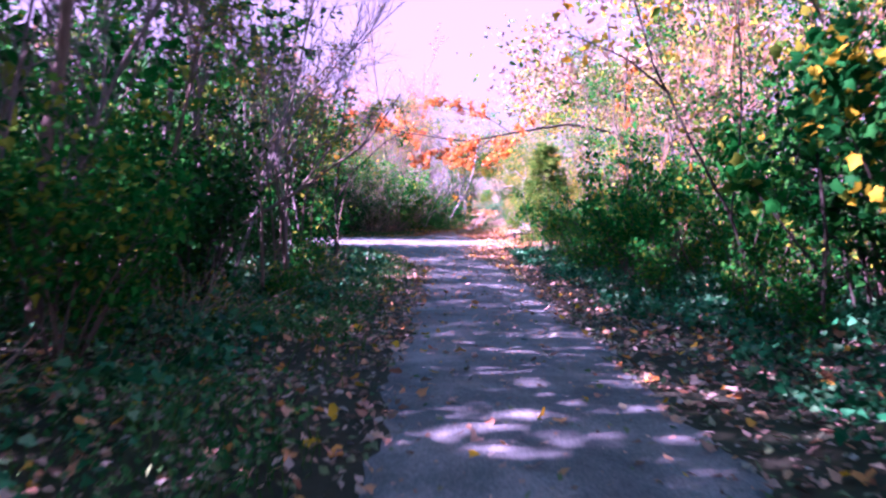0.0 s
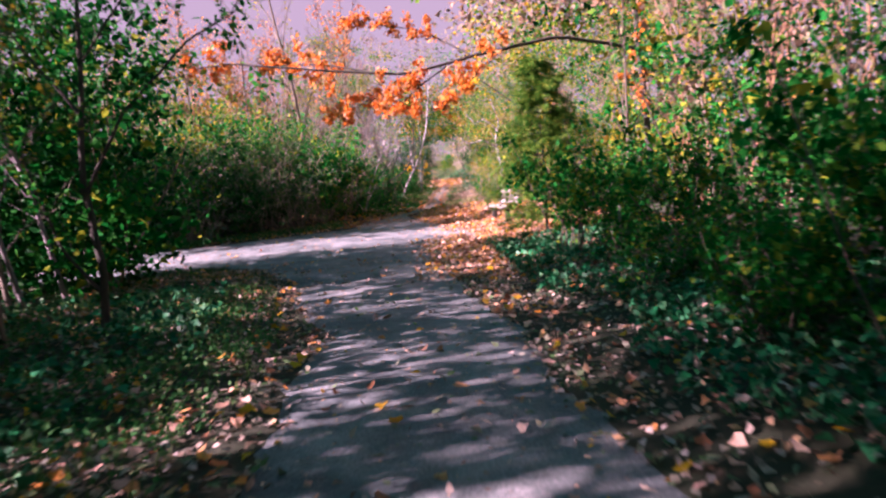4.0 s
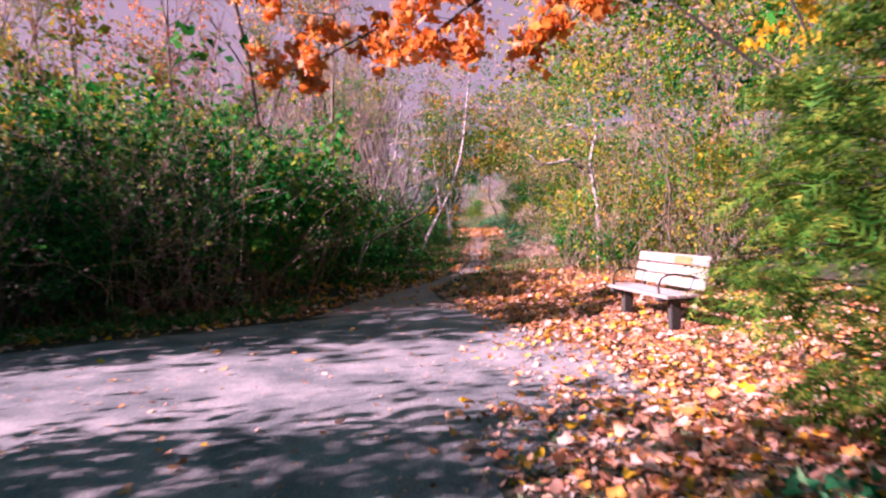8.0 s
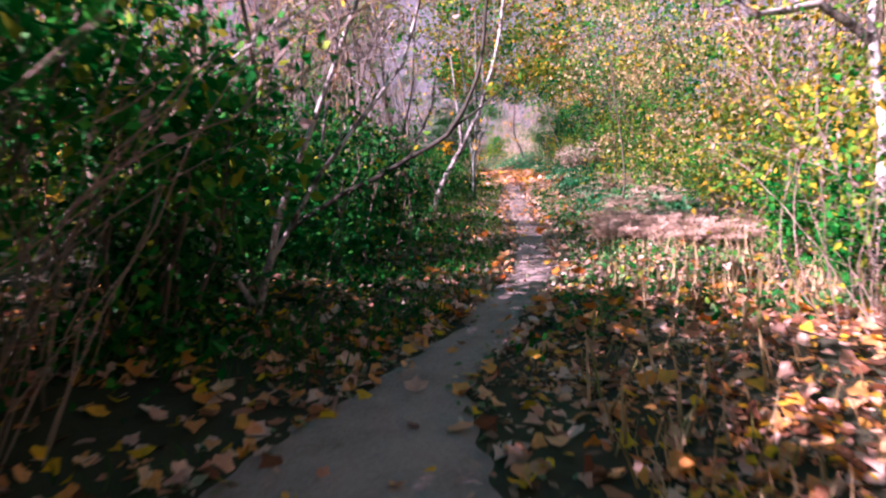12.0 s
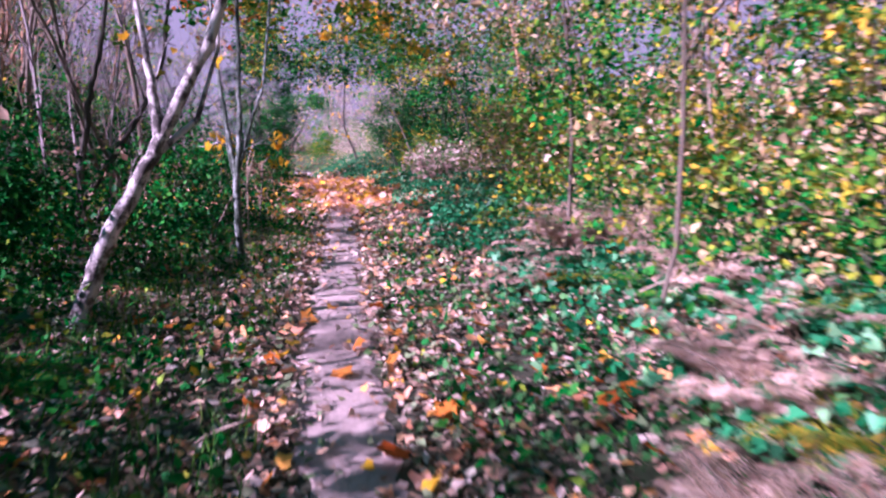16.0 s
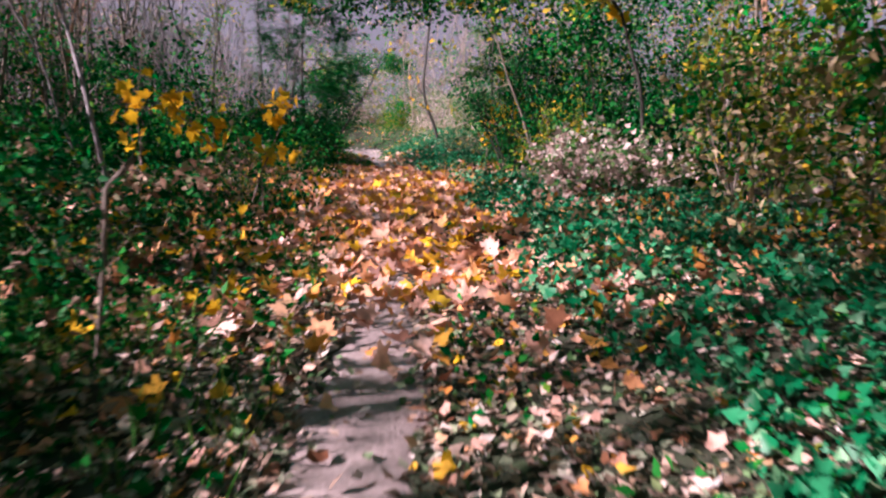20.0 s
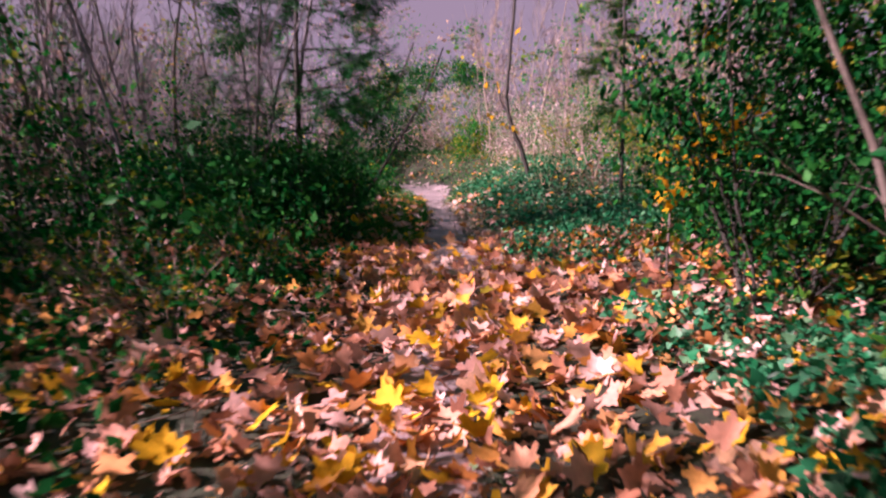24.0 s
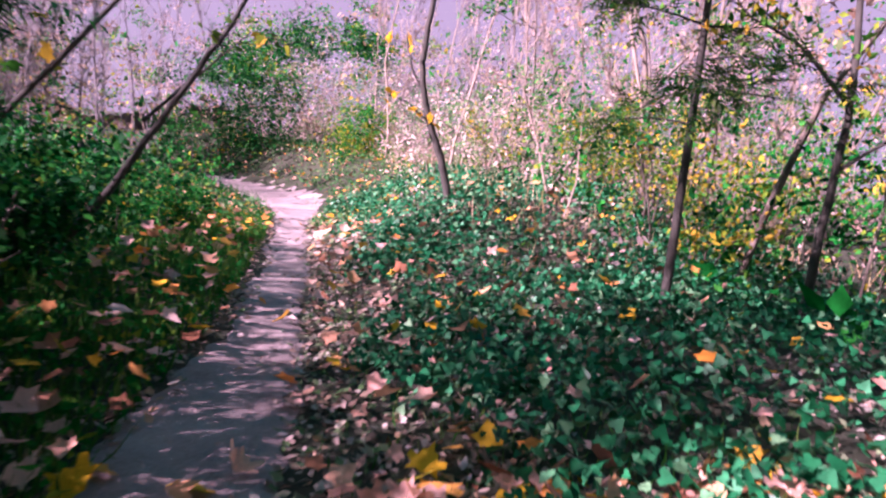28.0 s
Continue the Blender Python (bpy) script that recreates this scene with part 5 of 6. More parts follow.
cover("leaf_litter", "pale leaves round the far clearing", SMALL_MAPLE, M_LITTER, rng, strewn(rng, 5000, -3.0, 9.0, 83.0, 97.0, keep), 0.12, 0.6, 0.06)

keep = lambda x, y: (y > road_far(x) + 0.1) & (y < road_far(x) + 1.3) & (x < trail_x(y) - 1.5)
cover("undergrowth", "fresh green weeds along the foot of the hedge", DIAMOND, M_HERB, rng, strewn(rng, 60000, -14.0, 0.5, 26.0, 37.0, keep), 0.08, 0.4, 0.08)

# grasses and dry herbs
def blades(name, label, mat, at, size, lean=0.35):
    x, y = at
    n = len(x)
    p = np.c_[x, y, land(x, y) - 0.02]
    d = rng.normal(0, lean, (n, 3)) * [1, 1, 0] + [0, 0, 1]
    ob = raw_part(name, aimed(BLADE, p, size * rng.uniform(0.5, 1.4, n), d, rng), mat)
    return tagged(ob, label, "grass", kind="stuff")


keep = lambda x, y: (x < edge_l(y) - 0.1) & (R(len(x)) < clumpy(x, y, 1.3))
blades("grass", "short green grass on the verge", M_GRASS, strewn(rng, 30000, -5.0, -0.5, 0.0, 26.0, keep), 0.15)
keep = lambda x, y: (y > road_far(x) + 0.05) & (R(len(x)) < 0.8) & ((y < 33) | (np.abs(x - trail_x(y)) > np.interp(y, _ty, _tw) + 0.05))
blades("grass", "green grass along the lane", M_GRASS, strewn(rng, 30000, -14.0, 0.8, 26.0, 38.0, lambda x, y: keep(x, y) & (y < road_far(x) + 2.0)), 0.16)
keep = lambda x, y: (x - trail_x(y) > 0.9) & (R(len(x)) < clumpy(x, y, 0.9))
blades("dry_grass", "pale dry grass behind the bench", M_STRAW, strewn(rng, 3800, 1.4, 7.0, 34.8, 42.0, keep), 0.3)
keep = lambda x, y: (x - trail_x(y) > 1.6) & (R(len(x)) < clumpy(x, y, 0.9) * 0.9)
blades("dry_grass", "pale dry grass and herbs beside the earth path", M_STRAW, strewn(rng, 900, 3.0, 8.0, 40.0, 52.0, keep), 0.2)
keep = lambda x, y: (trail_x(y) - x > 0.45) & (R(len(x)) < clumpy(x, y, 1.1))
blades("grass", "green grass beside the earth path", M_GRASS, strewn(rng, 34000, -2.0, 4.0, 36.5, 58.0, keep), 0.19)
keep = lambda x, y: (np.abs(trail_x(y) - x) > 0.5) & (R(len(x)) < clumpy(x, y, 1.1))
blades("grass", "green grass by the far path", M_GRASS, strewn(rng, 22000, 0.0, 8.0, 70.0, 92.0, keep), 0.15)
keep = lambda x, y: (trail_x(y) - x > 0.42) & (y > 71.0 - 0.4 * (trail_x(y) - x)) & (R(len(x)) < 0.3 + 0.7 * clumpy(x, y, 1.1))
blades("grass", "long dark green grass left of the far path", M_GRASS, strewn(rng, 26000, -0.5, 4.2, 69.0, 84.0, keep), 0.24)
cover("undergrowth", "low green plants left of the far path", DIAMOND, M_GREEN, rng, strewn(rng, 16000, -0.5, 4.2, 69.0, 84.0, keep), 0.08, 0.4, 0.1)
keep = lambda x, y: (x - trail_x(y) > 2.6) & (R(len(x)) < clumpy(x, y, 0.8))
blades("dry_grass", "pale dry herbs in the light", M_STRAW, strewn(rng, 5000, 6.0, 13.0, 77.0, 95.0, keep), 0.38)


# ---- the bench ----
def beam(bm, size, at, m=None):
    """A board with eased edges."""
    g = bmesh.ops.create_cube(bm, size=1.0, matrix=Matrix.Translation(at) @ (m or Matrix()) @ Matrix.Diagonal((*size, 1)))
    edges = list({e for v in g["verts"] for e in v.link_edges})
    bmesh.ops.bevel(bm, geom=edges, offset=0.008, segments=2, affect="EDGES")


bench = thing("bench", 3.64, 31.92, float(land(3.64, 31.92)))
bench.rotation_euler = (0, 0, radians(10.0))
tagged(bench, "weathered pale wooden bench with arched iron arms, among fallen leaves", "bench")
# local axes: y along the bench, +x towards its back
for i, x in enumerate((-0.27, -0.12, 0.03)):
    bm = bmesh.new()
    beam(bm, (0.135, 1.74, 0.04), (x, 0, 0.43))
    part("seat_board", bm, M_BOARD, bench)
tilt = Matrix.Rotation(radians(14), 4, "Y")
for i, z in enumerate((0.55, 0.69, 0.83)):
    bm = bmesh.new()
    beam(bm, (0.036, 1.74, 0.125), (0.16 + (z - 0.5) * 0.25, 0, z), tilt)
    part("back_board", bm, M_BOARD, bench)
bm = bmesh.new()
beam(bm, (0.006, 0.42, 0.10), (0.16 + 0.33 * 0.25 - 0.022, -0.3, 0.83), tilt)
part("worn_patch", bm, M_WORN, bench, "orange worn patch on the top board")
for y in (-0.62, 0.62):
    bm = bmesh.new()
    beam(bm, (0.13, 0.1, 0.42), (-0.1, y, 0.2))
    post = part("post", bm, M_LEG, bench)
    bm = bmesh.new()
    beam(bm, (0.5, 0.08, 0.06), (-0.08, y, 0.385))
    part("seat_bearer", bm, M_LEG, bench)
    bm = bmesh.new()
    beam(bm, (0.045, 0.06, 0.62), (0.20, y, 0.63), tilt)
    part("back_upright", bm, M_LEG, bench)
    arc = np.array([(-0.3, y, 0.45), (-0.31, y, 0.55), (-0.27, y, 0.635), (-0.19, y, 0.675), (-0.08, y, 0.68), (0.05, y, 0.66), (0.2, y, 0.63)])
    raw_part("armrest", tube(arc, np.full(len(arc), 0.014), 8), M_IRON, bench, "arched black iron arm", True)


# ---- single trees that stand out ----
def drawn_tree(name, label, bark, base, lines, leaves=0, leaf_size=0.1, leaf_mat=None, shape=MAPLE_BIG, twigs_each=6, seed=1, category="tree", twig_len=0.7):
    """A tree whose trunk and limbs follow given lines: (points, thick end, thin end), places from its foot."""
    r = np.random.default_rng(seed)
    ob = thing(name, base[0], base[1], float(land(base[0], base[1])))
    tw = []
    for i, (pts, r0, r1) in enumerate(lines):
        p = np.array(pts, float)
        u = np.linspace(0, 0.999, max(8, 4 * len(p)))
        p = along(p, u) + r.normal(0, r0 * 0.12, (len(u), 3))
        raw_part("trunk" if i == 0 else "limb", tube(p, np.linspace(r0, r1, len(p)), 8), bark, ob, "", True)
        tw += branches_from(r, p, twigs_each, 0.25, 1.0, twig_len, 0.6, 0.12, 0.16, 4)
    fine = []
    for t in tw:
        fine += branches_from(r, t, 2, 0.3, 1.0, twig_len * 0.45, 0.6, 0.02, 0.2, 3)
    rest("branchwork", merged([tube(t, taper(t, 0.007, 0.002), 3) for t in tw + fine]), bark, ob)
    if leaves:
        rest("foliage", leaves_on(r, tw + fine, leaves, shape, leaf_size, 0.06, up=0.1), leaf_mat, ob)
    return tagged(ob, label, category)


# maple whose orange bough hangs over the lane
drawn_tree("maple_tree", "maple with a long bough of hanging orange leaves over the lane", M_BARK_DARK, (9.6, 35.6), [
    ([(0, 0, -0.1), (-0.2, -0.2, 2.5), (-0.5, -0.4, 5.5), (-0.6, -0.5, 9.0)], 0.15, 0.05),
    ([(-0.45, -0.4, 5.0), (-3.5, -1.6, 5.4), (-6.5, -3.3, 4.7), (-8.6, -3.8, 4.2), (-11.2, -3.9, 4.5), (-13.6, -4.0, 4.8), (-14.6, -4.1, 4.7)], 0.07, 0.012),
    ([(-5.6, -2.9, 4.9), (-6.6, -3.9, 4.0), (-7.4, -4.2, 3.3)], 0.03, 0.008),
    ([(-7.4, -3.5, 4.4), (-8.4, -4.2, 3.7), (-9.2, -4.4, 3.0)], 0.03, 0.008),
    ([(-8.6, -3.8, 4.2), (-9.6, -3.2, 3.7), (-10.6, -3.2, 3.2)], 0.03, 0.008),
    ([(-9.4, -3.8, 4.3), (-11.2, -3.0, 4.8), (-13.0, -2.6, 4.9)], 0.03, 0.008),
    ([(-6.6, -2.9, 4.8), (-8.0, -2.0, 5.8), (-10.2, -1.8, 6.2)], 0.03, 0.008)], 4400, 0.115, M_ORANGE, seed=3, twigs_each=14, twig_len=0.9)
first(make_conifer(51, 4.5, 1.55, "young fir with drooping flat green sprays beside the lane", whorl=8, spray=0.3, needles=M_NEEDLE_LIT), 4.1, 27.8, 1.0, 20)
first(make_conifer(52, 7.6, 2.3, "dark conifer with long drooping boughs in the shade", whorl=4, spray=0.34, bare=1.7, needles=M_DARK), 1.85, 71.9, 1.0, 60)
first(make_conifer(53, 6.5, 1.5, "slender dark conifer with hanging boughs rising from the ivy", bare=1.9, whorl=2), 7.9, 74.9, 1.0, 200)
# fallen and leaning branches by the footpath
drawn_tree("leaning_branch", "pale bare branch leaning out of the undergrowth", M_BARK, (-3.6, 10.5), [
    ([(0, 0, 0.1), (0.4, 0, 0.85), (1.4, 0, 1.5), (2.4, 0.05, 2.25), (2.9, 0.1, 3.0)], 0.04, 0.012),
    ([(1.4, 0, 1.5), (1.9, 0.3, 2.3), (2.2, 0.5, 3.2)], 0.022, 0.006)], 40, 0.08, M_OLIVE, seed=12, twigs_each=7, twig_len=0.6, category="branch")
drawn_tree("leaning_branch", "thin bare branch leaning through the brush", M_BARK, (-4.4, 13.6), [
    ([(0, 0, 0.1), (0.8, 0, 1.6), (1.9, 0, 2.5), (3.0, 0.05, 3.2)], 0.035, 0.01)], 40, 0.08, M_OLIVE, seed=13, twigs_each=8, twig_len=0.6, category="branch")
drawn_tree("young_tree", "slim dark-stemmed young tree with small leaves beside the footpath", M_BARK_DARK, (-3.0, 19.5), [
    ([(0, 0, -0.1), (0.05, 0, 0.9), (-0.05, 0, 1.9), (0.1, 0.0, 3.2), (0.2, 0, 4.8)], 0.06, 0.02),
    ([(0.02, 0, 0.5), (-0.35, -0.1, 1.1), (-0.6, -0.2, 2.2)], 0.03, 0.01),
    ([(-0.03, 0, 1.7), (0.5, 0, 2.6), (1.3, 0.1, 3.4), (1.9, 0.1, 3.7)], 0.028, 0.008),
    ([(0.05, 0, 2.6), (-0.5, 0.1, 3.3), (-1.0, 0.1, 4.2)], 0.025, 0.008),
    ([(0.1, 0, 3.2), (0.8, -0.1, 4.0), (1.6, -0.1, 4.4)], 0.02, 0.006)], 900, 0.1, M_GREEN, OVAL, 9, seed=14, twig_len=0.7)
drawn_tree("bare_tree", "bare dark branches slanting up out of the bank", M_BARK_DARK, (4.1, 8.6), [
    ([(0, 0, -0.1), (-0.5, 0, 1.2), (-1.1, 0, 2.2), (-1.6, 0, 3.1), (-2.05, 0, 4.4)], 0.026, 0.009),
    ([(-1.35, 0, 2.7), (-1.9, 0, 3.1), (-2.6, 0.1, 3.4)], 0.02, 0.005),
    ([(-0.5, 0, 1.2), (-0.4, 0.1, 2.4), (-0.5, 0.2, 4.0)], 0.018, 0.007)], 24, 0.1, M_YELLOW, seed=15, twigs_each=5)
drawn_tree("maple_sapling", "leafy young maple with green and yellow leaves leaning over the verge", M_BARK_DARK, (4.0, 5.2), [
    ([(0, 0, -0.1), (-0.1, 0, 1.2), (0.1, 0.1, 2.4), (0.2, 0.1, 4.4)], 0.05, 0.015),
    ([(-0.05, 0, 0.7), (-0.6, 0.2, 1.4), (-1.0, 0.3, 2.2)], 0.02, 0.006),
    ([(0.0, 0, 1.2), (-0.5, -0.4, 2.0), (-0.8, -0.6, 3.0)], 0.02, 0.006),
    ([(0.0, 0, 1.0), (0.4, -0.6, 1.7), (0.6, -0.9, 2.6)], 0.02, 0.006)], 2200, 0.11, M_GREEN_YELLOW, MAPLE, 16, seed=16, twig_len=0.8)
drawn_tree("maple_sapling", "small maple with thin yellow-green leaves by the verge", M_BARK_DARK, (3.7, 6.6), [
    ([(0, 0, -0.1), (0.0, 0, 0.9), (-0.1, 0.1, 1.8), (-0.1, 0.1, 2.6)], 0.03, 0.01),
    ([(0.0, 0, 0.6), (-0.4, 0.1, 1.1), (-0.7, 0.2, 1.5)], 0.015, 0.005)], 180, 0.13, M_GREEN, MAPLE, 9, seed=17, twig_len=0.6)
# the hedge's leaning stems beside the gap
drawn_tree("hazel_stems", "long pale leaning stems rising out of the hedge", M_BARK_PALE, (-0.95, 38.2), [
    ([(0, 0, -0.1), (0.25, 0, 0.9), (0.6, 0, 1.7), (0.95, 0.1, 2.6), (1.15, 0.1, 4.0)], 0.035, 0.012),
    ([(0.0, 0, 0.1), (-0.5, 0, 0.9), (-1.0, 0, 1.6), (-1.7, 0, 2.2)], 0.03, 0.01),
    ([(-0.9, 0, 1.5), (-0.3, 0, 2.0), (0.5, 0, 2.5)], 0.018, 0.006),
    ([(0.1, 0, 0.4), (0.6, 0, 1.2), (1.3, 0.2, 2.1), (1.7, 0.2, 3.4)], 0.025, 0.01)], 60, 0.09, M_OLIVE, OVAL, 9, seed=18, category="shrub", twig_len=0.8)
# leaning pale trunk and its neighbours left of the earth path
drawn_tree("birch_tree", "leaning pale-barked birch with dark scars and a fork", M_BARK_PALE, (0.55, 48.2), [
    ([(0, 0, -0.1), (0.12, 0, 0.25), (0.3, 0, 0.68), (0.5, 0, 1.0), (0.68, 0, 1.35), (0.9, 0, 1.75), (1.1, 0, 2.1), (1.55, 0.1, 3.6), (1.9, 0.2, 6.5)], 0.07, 0.03),
    ([(0.68, 0, 1.35), (0.66, 0, 1.6), (0.62, 0.05, 2.0), (0.45, 0.1, 3.4)], 0.05, 0.012),
    ([(0.62, 0, 1.2), (0.95, 0.05, 1.5), (1.12, 0.05, 2.0), (1.2, 0.1, 3.4)], 0.025, 0.008)], 16, 0.08, M_YELLOW, seed=4, twigs_each=4)
drawn_tree("forked_tree", "mossy grey young tree parting low into several stems", M_BARK_MOSSY, (1.66, 50.9), [
    ([(0.0, 0, -0.1), (-0.02, 0, 0.5), (-0.01, 0, 0.95), (0.01, 0, 1.15), (0.04, 0, 1.4), (0.06, 0, 1.9), (0.08, 0, 2.6), (0.1, 0.1, 5.5)], 0.044, 0.018),
    ([(-0.01, 0, 1.0), (-0.07, 0, 1.4), (-0.1, 0, 1.65), (-0.13, 0, 1.95), (-0.2, 0.05, 3.0), (-0.4, 0.1, 5.0)], 0.028, 0.012),
    ([(0.0, 0, 1.05), (0.1, 0, 1.33), (0.16, 0, 1.58), (0.24, 0, 1.76), (0.33, 0, 2.05), (0.5, 0.05, 3.4), (0.6, 0.1, 5.0)], 0.026, 0.011),
    ([(-0.01, 0.02, 0.8), (-0.12, 0.1, 1.5), (-0.2, 0.15, 2.6), (-0.35, 0.2, 4.5)], 0.02, 0.008)], 0, 0.09, M_YELLOW, seed=6, twigs_each=5)
drawn_tree("leaning_tree", "dark thin tree leaning in the shaded brush", M_BARK_DARK, (-0.9, 54.0), [
    ([(0, 0, -0.1), (0.5, 0, 0.7), (0.9, 0, 1.3), (1.18, 0, 1.75), (1.48, 0, 2.45), (1.55, 0, 3.1), (1.8, 0.1, 5.0)], 0.05, 0.02),
    ([(1.18, 0, 1.75), (1.0, 0.1, 2.4), (0.9, 0.1, 3.4)], 0.02, 0.008)], 30, 0.09, M_OLIVE, seed=31, twigs_each=6)
drawn_tree("slender_tree", "dark upright slender tree in the shaded brush", M_BARK_DARK, (-0.55, 53.0), [
    ([(0, 0, -0.1), (0.08, 0, 0.7), (0.2, 0, 1.4), (0.3, 0, 1.95), (0.46, 0, 2.5), (0.55, 0, 2.9), (0.7, 0.1, 5.0)], 0.055, 0.02)], 30, 0.09, M_OLIVE, seed=32, twigs_each=8)
drawn_tree("dry_stems", "pair of pale dry stems in the brush", M_TWIG_PALE, (1.74, 51.5), [
    ([(0, 0, -0.05), (0.0, 0, 0.85), (0.02, 0, 1.15), (0.08, 0, 1.33), (0.17, 0, 1.4)], 0.008, 0.004),
    ([(0.0, 0, 0.6), (0.02, 0, 0.98), (0.11, 0, 1.3)], 0.007, 0.004)], 0, twigs_each=1, seed=33, category="stem", twig_len=0.2)
drawn_tree("overhanging_maple", "young maple holding orange and yellow leaves over the path", M_BARK_DARK, (8.0, 62.6), [
    ([(0, 0, -0.1), (-0.2, 0, 1.6), (-0.8, -0.3, 2.8), (-2.0, -0.9, 3.6), (-3.3, -1.5, 3.9), (-4.5, -2.0, 3.7)], 0.036, 0.01),
    ([(-2.2, -1.0, 3.65), (-3.0, -1.0, 4.3), (-3.9, -1.2, 4.6)], 0.018, 0.006)], 170, 0.17, M_YELLOW, seed=34, twigs_each=9, twig_len=0.6)
drawn_tree("leaning_tree", "dark bare leaning tree arching over the brush", M_BARK_DARK, (-1.6, 40.6), [
    ([(0, 0, -0.05), (0.5, 0, 0.4), (1.1, 0, 0.77), (1.7, 0, 1.06), (2.32, 0, 1.41), (2.52, 0, 1.66), (2.74, 0, 2.13), (2.9, 0.1, 3.4)], 0.038, 0.018),
    ([(2.4, 0, 1.5), (2.75, 0.1, 1.75), (3.2, 0.2, 2.1)], 0.018, 0.005)], 70, 0.11, M_OLIVE, OVAL, seed=8, twigs_each=5)
drawn_tree("sapling", "small maple sapling with a few bright yellow leaves", M_BARK, (1.9, 60.2), [
    ([(0, 0, -0.05), (0.2, 0, 0.6), (0.42, -0.1, 1.1), (0.55, -0.15, 1.5)], 0.014, 0.005),
    ([(0.1, 0, 0.4), (-0.4, -0.2, 0.9), (-0.8, -0.3, 1.3)], 0.01, 0.004)], 60, 0.15, M_YELLOW, seed=9, twigs_each=5, twig_len=0.4)
drawn_tree("sapling", "small maple sapling with a few yellow leaves in the brush", M_BARK, (0.9, 59.2), [
    ([(0, 0, -0.05), (0.1, 0, 0.6), (0.1, -0.1, 1.2), (0.2, -0.15, 1.9)], 0.014, 0.005)], 26, 0.13, M_YELLOW, seed=19, twigs_each=6, twig_len=0.5)
drawn_tree("sapling", "maple sapling hung with orange leaves beside dark evergreen", M_BARK, (6.3, 67.6), [
    ([(0, 0, -0.05), (0.0, 0, 0.8), (0.1, -0.1, 1.6), (0.3, -0.15, 2.1)], 0.016, 0.005),
    ([(0.0, 0, 0.7), (0.3, -0.3, 1.2), (0.7, -0.4, 1.6)], 0.012, 0.004)], 110, 0.15, M_YELLOW, seed=20, twigs_each=6, twig_len=0.5)
k = 1.4
drawn_tree("curved_tree", "thin dark tree with a curved foot beside the far path", M_BARK_DARK, (6.65, 80.3), [
    ([(k * x, 0, k * z) for x, z in ((0.12, -0.1), (0.05, 0.35), (-0.06, 0.65), (-0.2, 0.95), (-0.33, 1.3), (-0.4, 1.7), (-0.36, 2.3), (-0.3, 3.1), (-0.2, 5.5))], 0.075, 0.035),
    ([(-0.5, 0, 1.95), (-0.72, 0, 2.3), (-0.85, 0, 2.8)], 0.025, 0.008),
    ([(-0.4, 0, 1.5), (-0.75, -0.1, 1.75), (-1.1, -0.2, 1.8)], 0.012, 0.004)], 14, 0.15, M_YELLOW, seed=10, twigs_each=3, twig_len=0.4)
drawn_tree("leaning_tree", "bare dark tree leaning over the evergreen brush", M_BARK_DARK, (2.0, 75.6), [
    ([(0.2, 0, 0.0), (0.8, 0, 0.85), (1.1, 0, 1.35), (1.57, 0, 2.15), (1.83, 0.05, 2.6), (2.2, 0.1, 3.6)], 0.042, 0.015),
    ([(1.05, 0, 1.5), (1.4, 0.1, 1.9), (1.9, 0.1, 2.4)], 0.02, 0.006)], 20, 0.1, M_OLIVE, seed=24, twigs_each=5)
drawn_tree("leaning_tree", "thin bare leaning stem among the far trees", M_BARK_DARK, (1.3, 74.6), [
    ([(0, 0, 0.0), (0.6, 0, 0.8), (1.25, 0, 1.55), (1.9, 0.05, 2.4), (2.3, 0.1, 3.4)], 0.035, 0.012)], 20, 0.1, M_OLIVE, seed=25, twigs_each=6)
drawn_tree("young_tree", "dark branching tree beside the ivy bank", M_BARK_DARK, (9.4, 74.9), [
    ([(0, 0, -0.1), (0.0, 0, 1.0), (0.05, 0, 2.2), (-0.1, 0, 3.4), (-0.2, 0, 5.0)], 0.05, 0.02),
    ([(0.05, 0, 2.2), (-0.6, 0, 2.7), (-1.3, 0, 2.9)], 0.025, 0.008),
    ([(0.03, 0, 1.6), (0.6, 0, 2.0), (1.2, 0, 2.3)], 0.025, 0.008)], 300, 0.11, M_OLIVE, OVAL, 8, seed=27)

# pale branches and a stake
drawn_tree("broken_branch", "pale broken snag standing in the brush", M_BARK, (1.75, 55.3), [
    ([(0.08, 0, -0.05), (0.14, 0, 0.5), (0.17, 0, 0.92), (0.31, 0, 1.08)], 0.013, 0.016)], 0, twigs_each=2, seed=28, category="branch", twig_len=0.25)
drawn_tree("twisted_tree", "pale twisted bare branches behind the bench", M_BARK_PALE, (4.6, 38.6), [
    ([(0, 0, -0.1), (0.0, 0, 1.2), (-0.2, 0, 2.2), (0.0, 0, 3.0), (-0.3, 0, 3.9)], 0.06, 0.02),
    ([(-0.15, 0, 2.0), (-0.7, -0.1, 2.3), (-1.3, -0.2, 2.2), (-1.7, -0.2, 2.5)], 0.045, 0.015),
    ([(-0.1, 0, 2.7), (-0.6, -0.1, 3.1), (-1.0, -0.1, 3.0), (-1.5, -0.1, 3.6)], 0.04, 0.012)], 160, 0.09, M_OLIVE, OVAL, 6, seed=29)
drawn_tree("bare_tree", "dark bare branch slanting over the fir", M_BARK_DARK, (6.4, 30.6), [
    ([(0, 0, -0.1), (-0.4, 0, 1.5), (-1.2, 0, 2.4), (-2.3, 0, 3.2), (-3.5, 0, 4.1)], 0.05, 0.012),
    ([(-1.2, 0, 2.4), (-1.5, 0, 3.4), (-2.0, 0, 4.4)], 0.03, 0.01)], 120, 0.1, M_YELLOW, seed=30, twigs_each=6)
bm = bmesh.new()
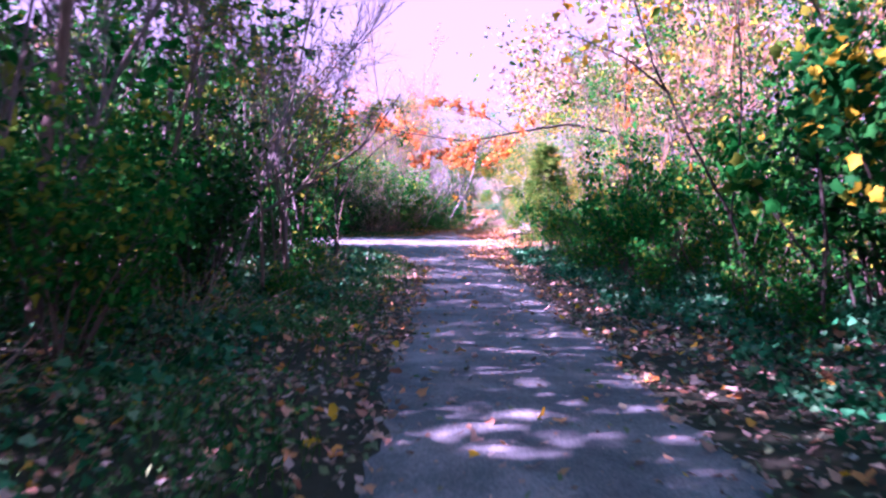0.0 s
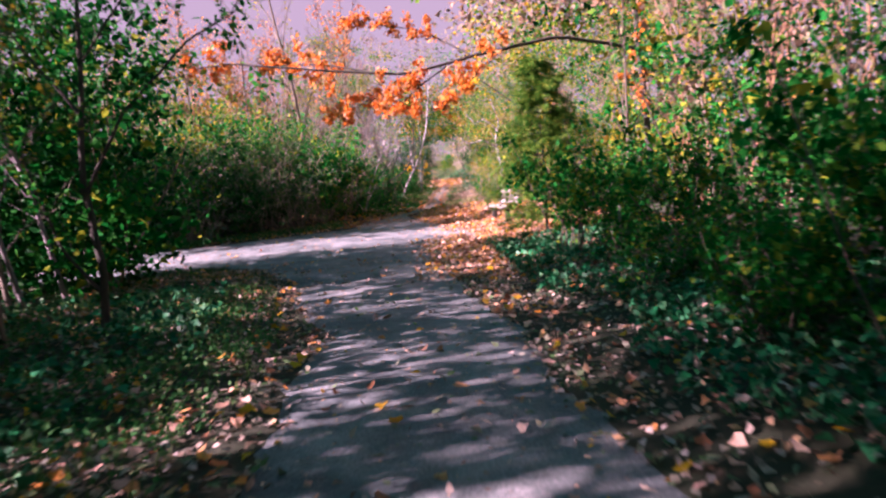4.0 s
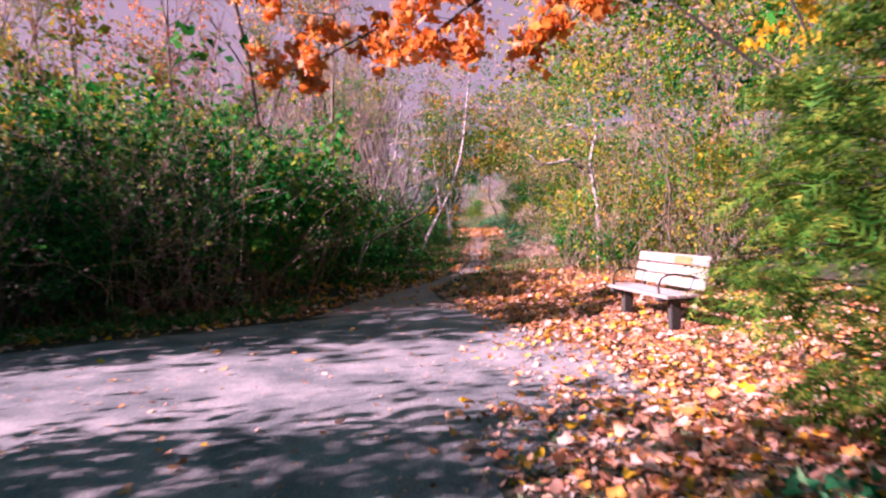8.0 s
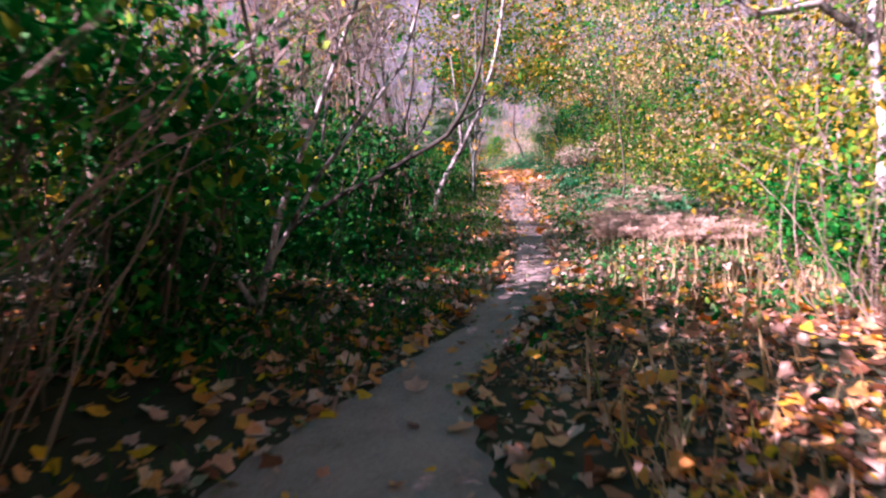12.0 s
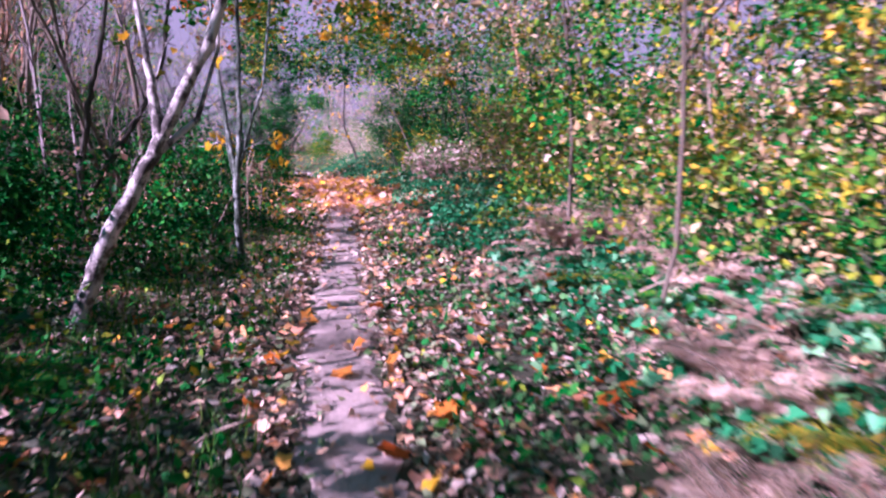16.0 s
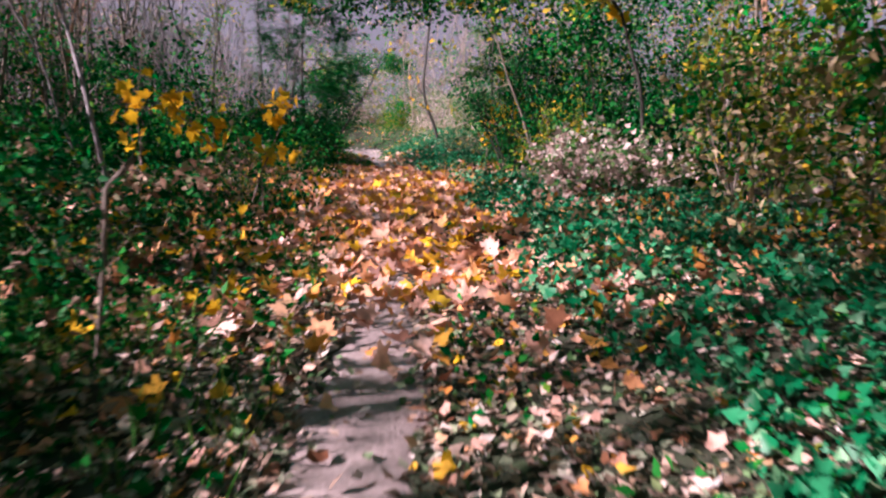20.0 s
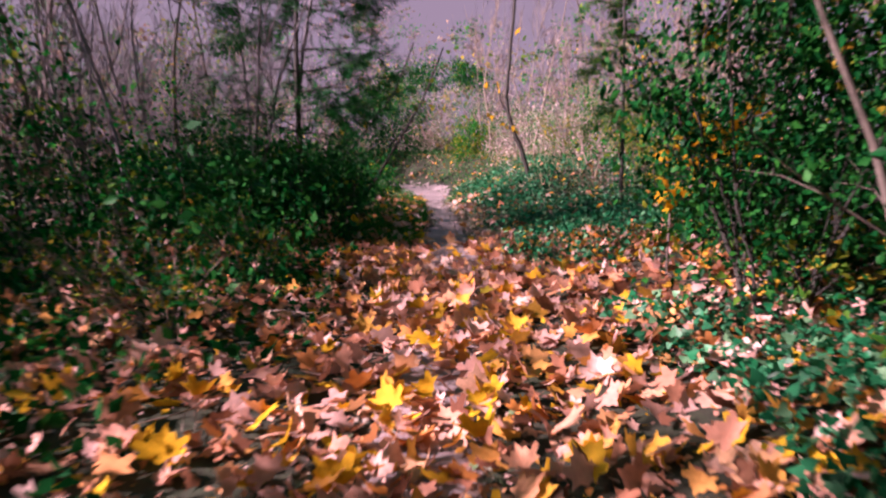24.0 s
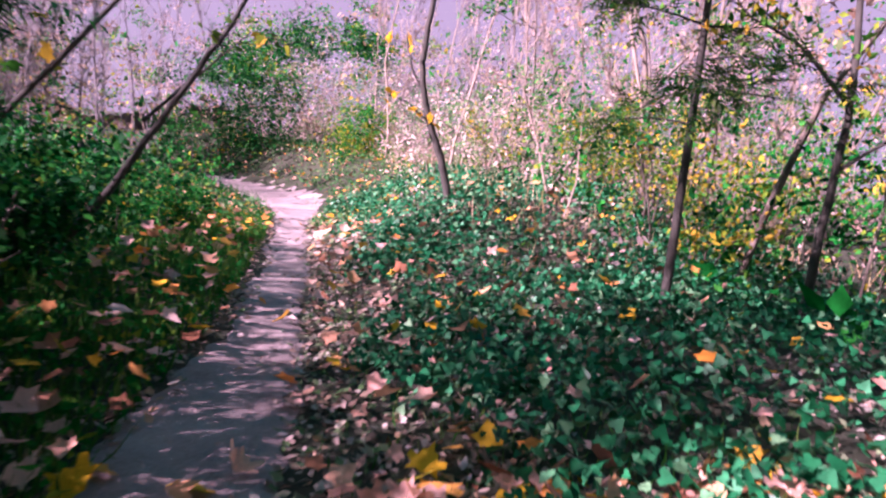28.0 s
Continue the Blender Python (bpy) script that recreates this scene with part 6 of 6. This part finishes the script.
beam(bm, (0.035, 0.035, 0.95), (0, 0, 0.42))
stake = thing("stake", 3.85, 21.2, float(land(3.85, 21.2)))
part("post", bm, M_BOARD, stake)
tagged(stake, "pale weathered wooden stake standing in the ivy", "stake")


# pale low shrubs on the bank beside the leaf carpet
pale = make_shrub(61, 1.0, 1.3, 10, 1500, 0.085, SMALL_MAPLE, M_PALE, M_TWIG_PALE, "low shrub with pale pinkish withered leaves beside the ivy", bare=0.1)
pale_spots = [(6.3, 61.4, 0.9, 70.0), (6.8, 62.4, 1.1, 200.0), (7.4, 63.3, 1.1, 15.0), (7.6, 61.7, 1.0, 100.0)]
first(pale, *pale_spots[0])
tagged(pale, group="pale shrubs on the bank")
for x, y, k, turn in pale_spots[1:]:
    tagged(placed(pale, x, y, k, turn), group="pale shrubs on the bank")


def make_fern(seed, fronds, length, mat, label):
    """A fern: arching fronds of paired leaflets from one crown."""
    r = np.random.default_rng(seed)
    ob = thing("fern", 0, 0)
    for i in range(fronds):
        a = 2 * np.pi * (i + r.uniform(-0.3, 0.3)) / fronds
        l = wander(r, (0, 0, 0), (math.cos(a), math.sin(a), 1.1), length * r.uniform(0.75, 1.1), 9, 0.05, -0.13)
        frond = raw_part("frond", tube(l, taper(l, 0.005, 0.0015), 4), M_TWIG, ob)
        at, d, size = [], [], []
        for u in np.linspace(0.14, 0.97, 15):
            p = along(l, np.array([u]))[0]
            k = min(int(u * 9), 8)
            t = (l[k + 1] - l[k]) / np.linalg.norm(l[k + 1] - l[k])
            side = np.cross(t, (0, 0, 1))
            side /= np.linalg.norm(side) + 1e-9
            for sgn in (-1, 1):
                at.append(p)
                d.append(side * sgn + 0.45 * t)
                size.append(length * 0.34 * (1.05 - u) ** 0.7 * min(1, u * 5))
        rest("foliage", aimed(SPRAY, np.array(at), np.array(size), np.array(d), r, 0.12), mat, frond)
    return tagged(ob, label, "fern")


FERN = "arching green fern fading to yellow beside the earth path"
ferns = [make_fern(71, 9, 0.8, M_GREEN, FERN), make_fern(72, 8, 0.65, M_OLIVE, FERN), make_fern(75, 12, 0.95, M_BRACKEN, "dead straw-pink bracken collapsing beside the earth path")]
fern_rng = np.random.default_rng(73)
fern_spots = []
for i in range(13):
    y = 44.5 + 0.68 * i + fern_rng.uniform(-0.3, 0.3)
    fern_spots.append((i % 2, float(trail_x(y)) + fern_rng.uniform(2.0, 3.6), y, fern_rng.uniform(0.75, 1.15), fern_rng.uniform(0, 360), 1.0))
for y, off in ((47.2, -1.9), (52.6, -1.6), (55.4, -2.1), (74.0, -1.7), (76.8, -1.9)):
    fern_spots.append((0, float(trail_x(y)) + off, y, 0.8, fern_rng.uniform(0, 360), 1.0))
fern_spots += [(2, 5.6, 49.4, 1.1, 40.0, 0.9), (2, 6.1, 50.1, 1.2, 160.0, 0.9), (2, 6.5, 49.2, 1.0, 280.0, 1.0), (2, 5.9, 50.9, 1.0, 75.0, 0.9), (2, 7.0, 62.9, 1.1, 15.0, 1.0), (2, 7.8, 62.4, 1.2, 140.0, 1.0)]
for i in range(26):
    y = 40.6 + 0.42 * i + fern_rng.uniform(-0.3, 0.3)
    fern_spots.append((2, float(trail_x(y)) + fern_rng.uniform(1.1, 3.4), y, fern_rng.uniform(0.55, 0.85), fern_rng.uniform(0, 360), fern_rng.uniform(1.2, 1.9)))
grown(ferns, fern_spots, "ferns beside the earth path")

# fallen twigs
for i in range(26):
    y = fern_rng.uniform(40.0, 80.0)
    x = float(trail_x(y)) + fern_rng.choice([-1, 1]) * fern_rng.uniform(0.7, 2.6)
    twig = thing("fallen_twig", x, y, float(land(x, y)))
    a = fern_rng.uniform(0, 2 * np.pi)
    l = wander(fern_rng, (0, 0, 0.03), (math.cos(a), math.sin(a), 0.22), fern_rng.uniform(0.5, 1.1), 8, 0.14, -0.05)
    l[:, 2] = np.maximum(l[:, 2], 0.02)
    raw_part("stem", tube(l, taper(l, fern_rng.uniform(0.006, 0.012), 0.003), 5), M_TWIG_PALE, twig, "", True)
    for b in branches_from(fern_rng, l, 3, 0.3, 0.9, 0.3, 0.5, 0.05, 0.15, 3):
        raw_part("side_twig", tube(b, taper(b, 0.004, 0.0015), 4), M_TWIG_PALE, twig, "", True)
    tagged(twig, "dry fallen twig lying on the leaf litter", "twig", group="fallen twigs")


# ---- single big leaves on the carpet ----
rng = np.random.default_rng(77)
leaf_meshes = []
for i in range(12):
    v, f = scattered(MAPLE_BIG, np.zeros((1, 3)), 1.0, np.array([[0, 0, 1.0]]), rng)
    v[:, 2] += 0.08 * np.sin(3 * v[:, 0] + i) + 0.05 * np.sin(4 * v[:, 1] + 2 * i)
    leaf_meshes.append(mesh_of("leaf", v, f, M_LITTER if i % 3 else M_YELLOW))
for i in range(300):
    y = rng.uniform(56.5, 72.0)
    x = float(trail_x(y)) + rng.normal(0.2, 1.3)
    ob = child(new("leaf", leaf_meshes[i % 12]), ground)
    ob.matrix_basis = pose(x, y, float(land(x, y)) + 0.06, rng.normal(0, 22), rng.normal(0, 22), rng.uniform(0, 360)) @ Matrix.Scale(rng.uniform(0.13, 0.2), 4)
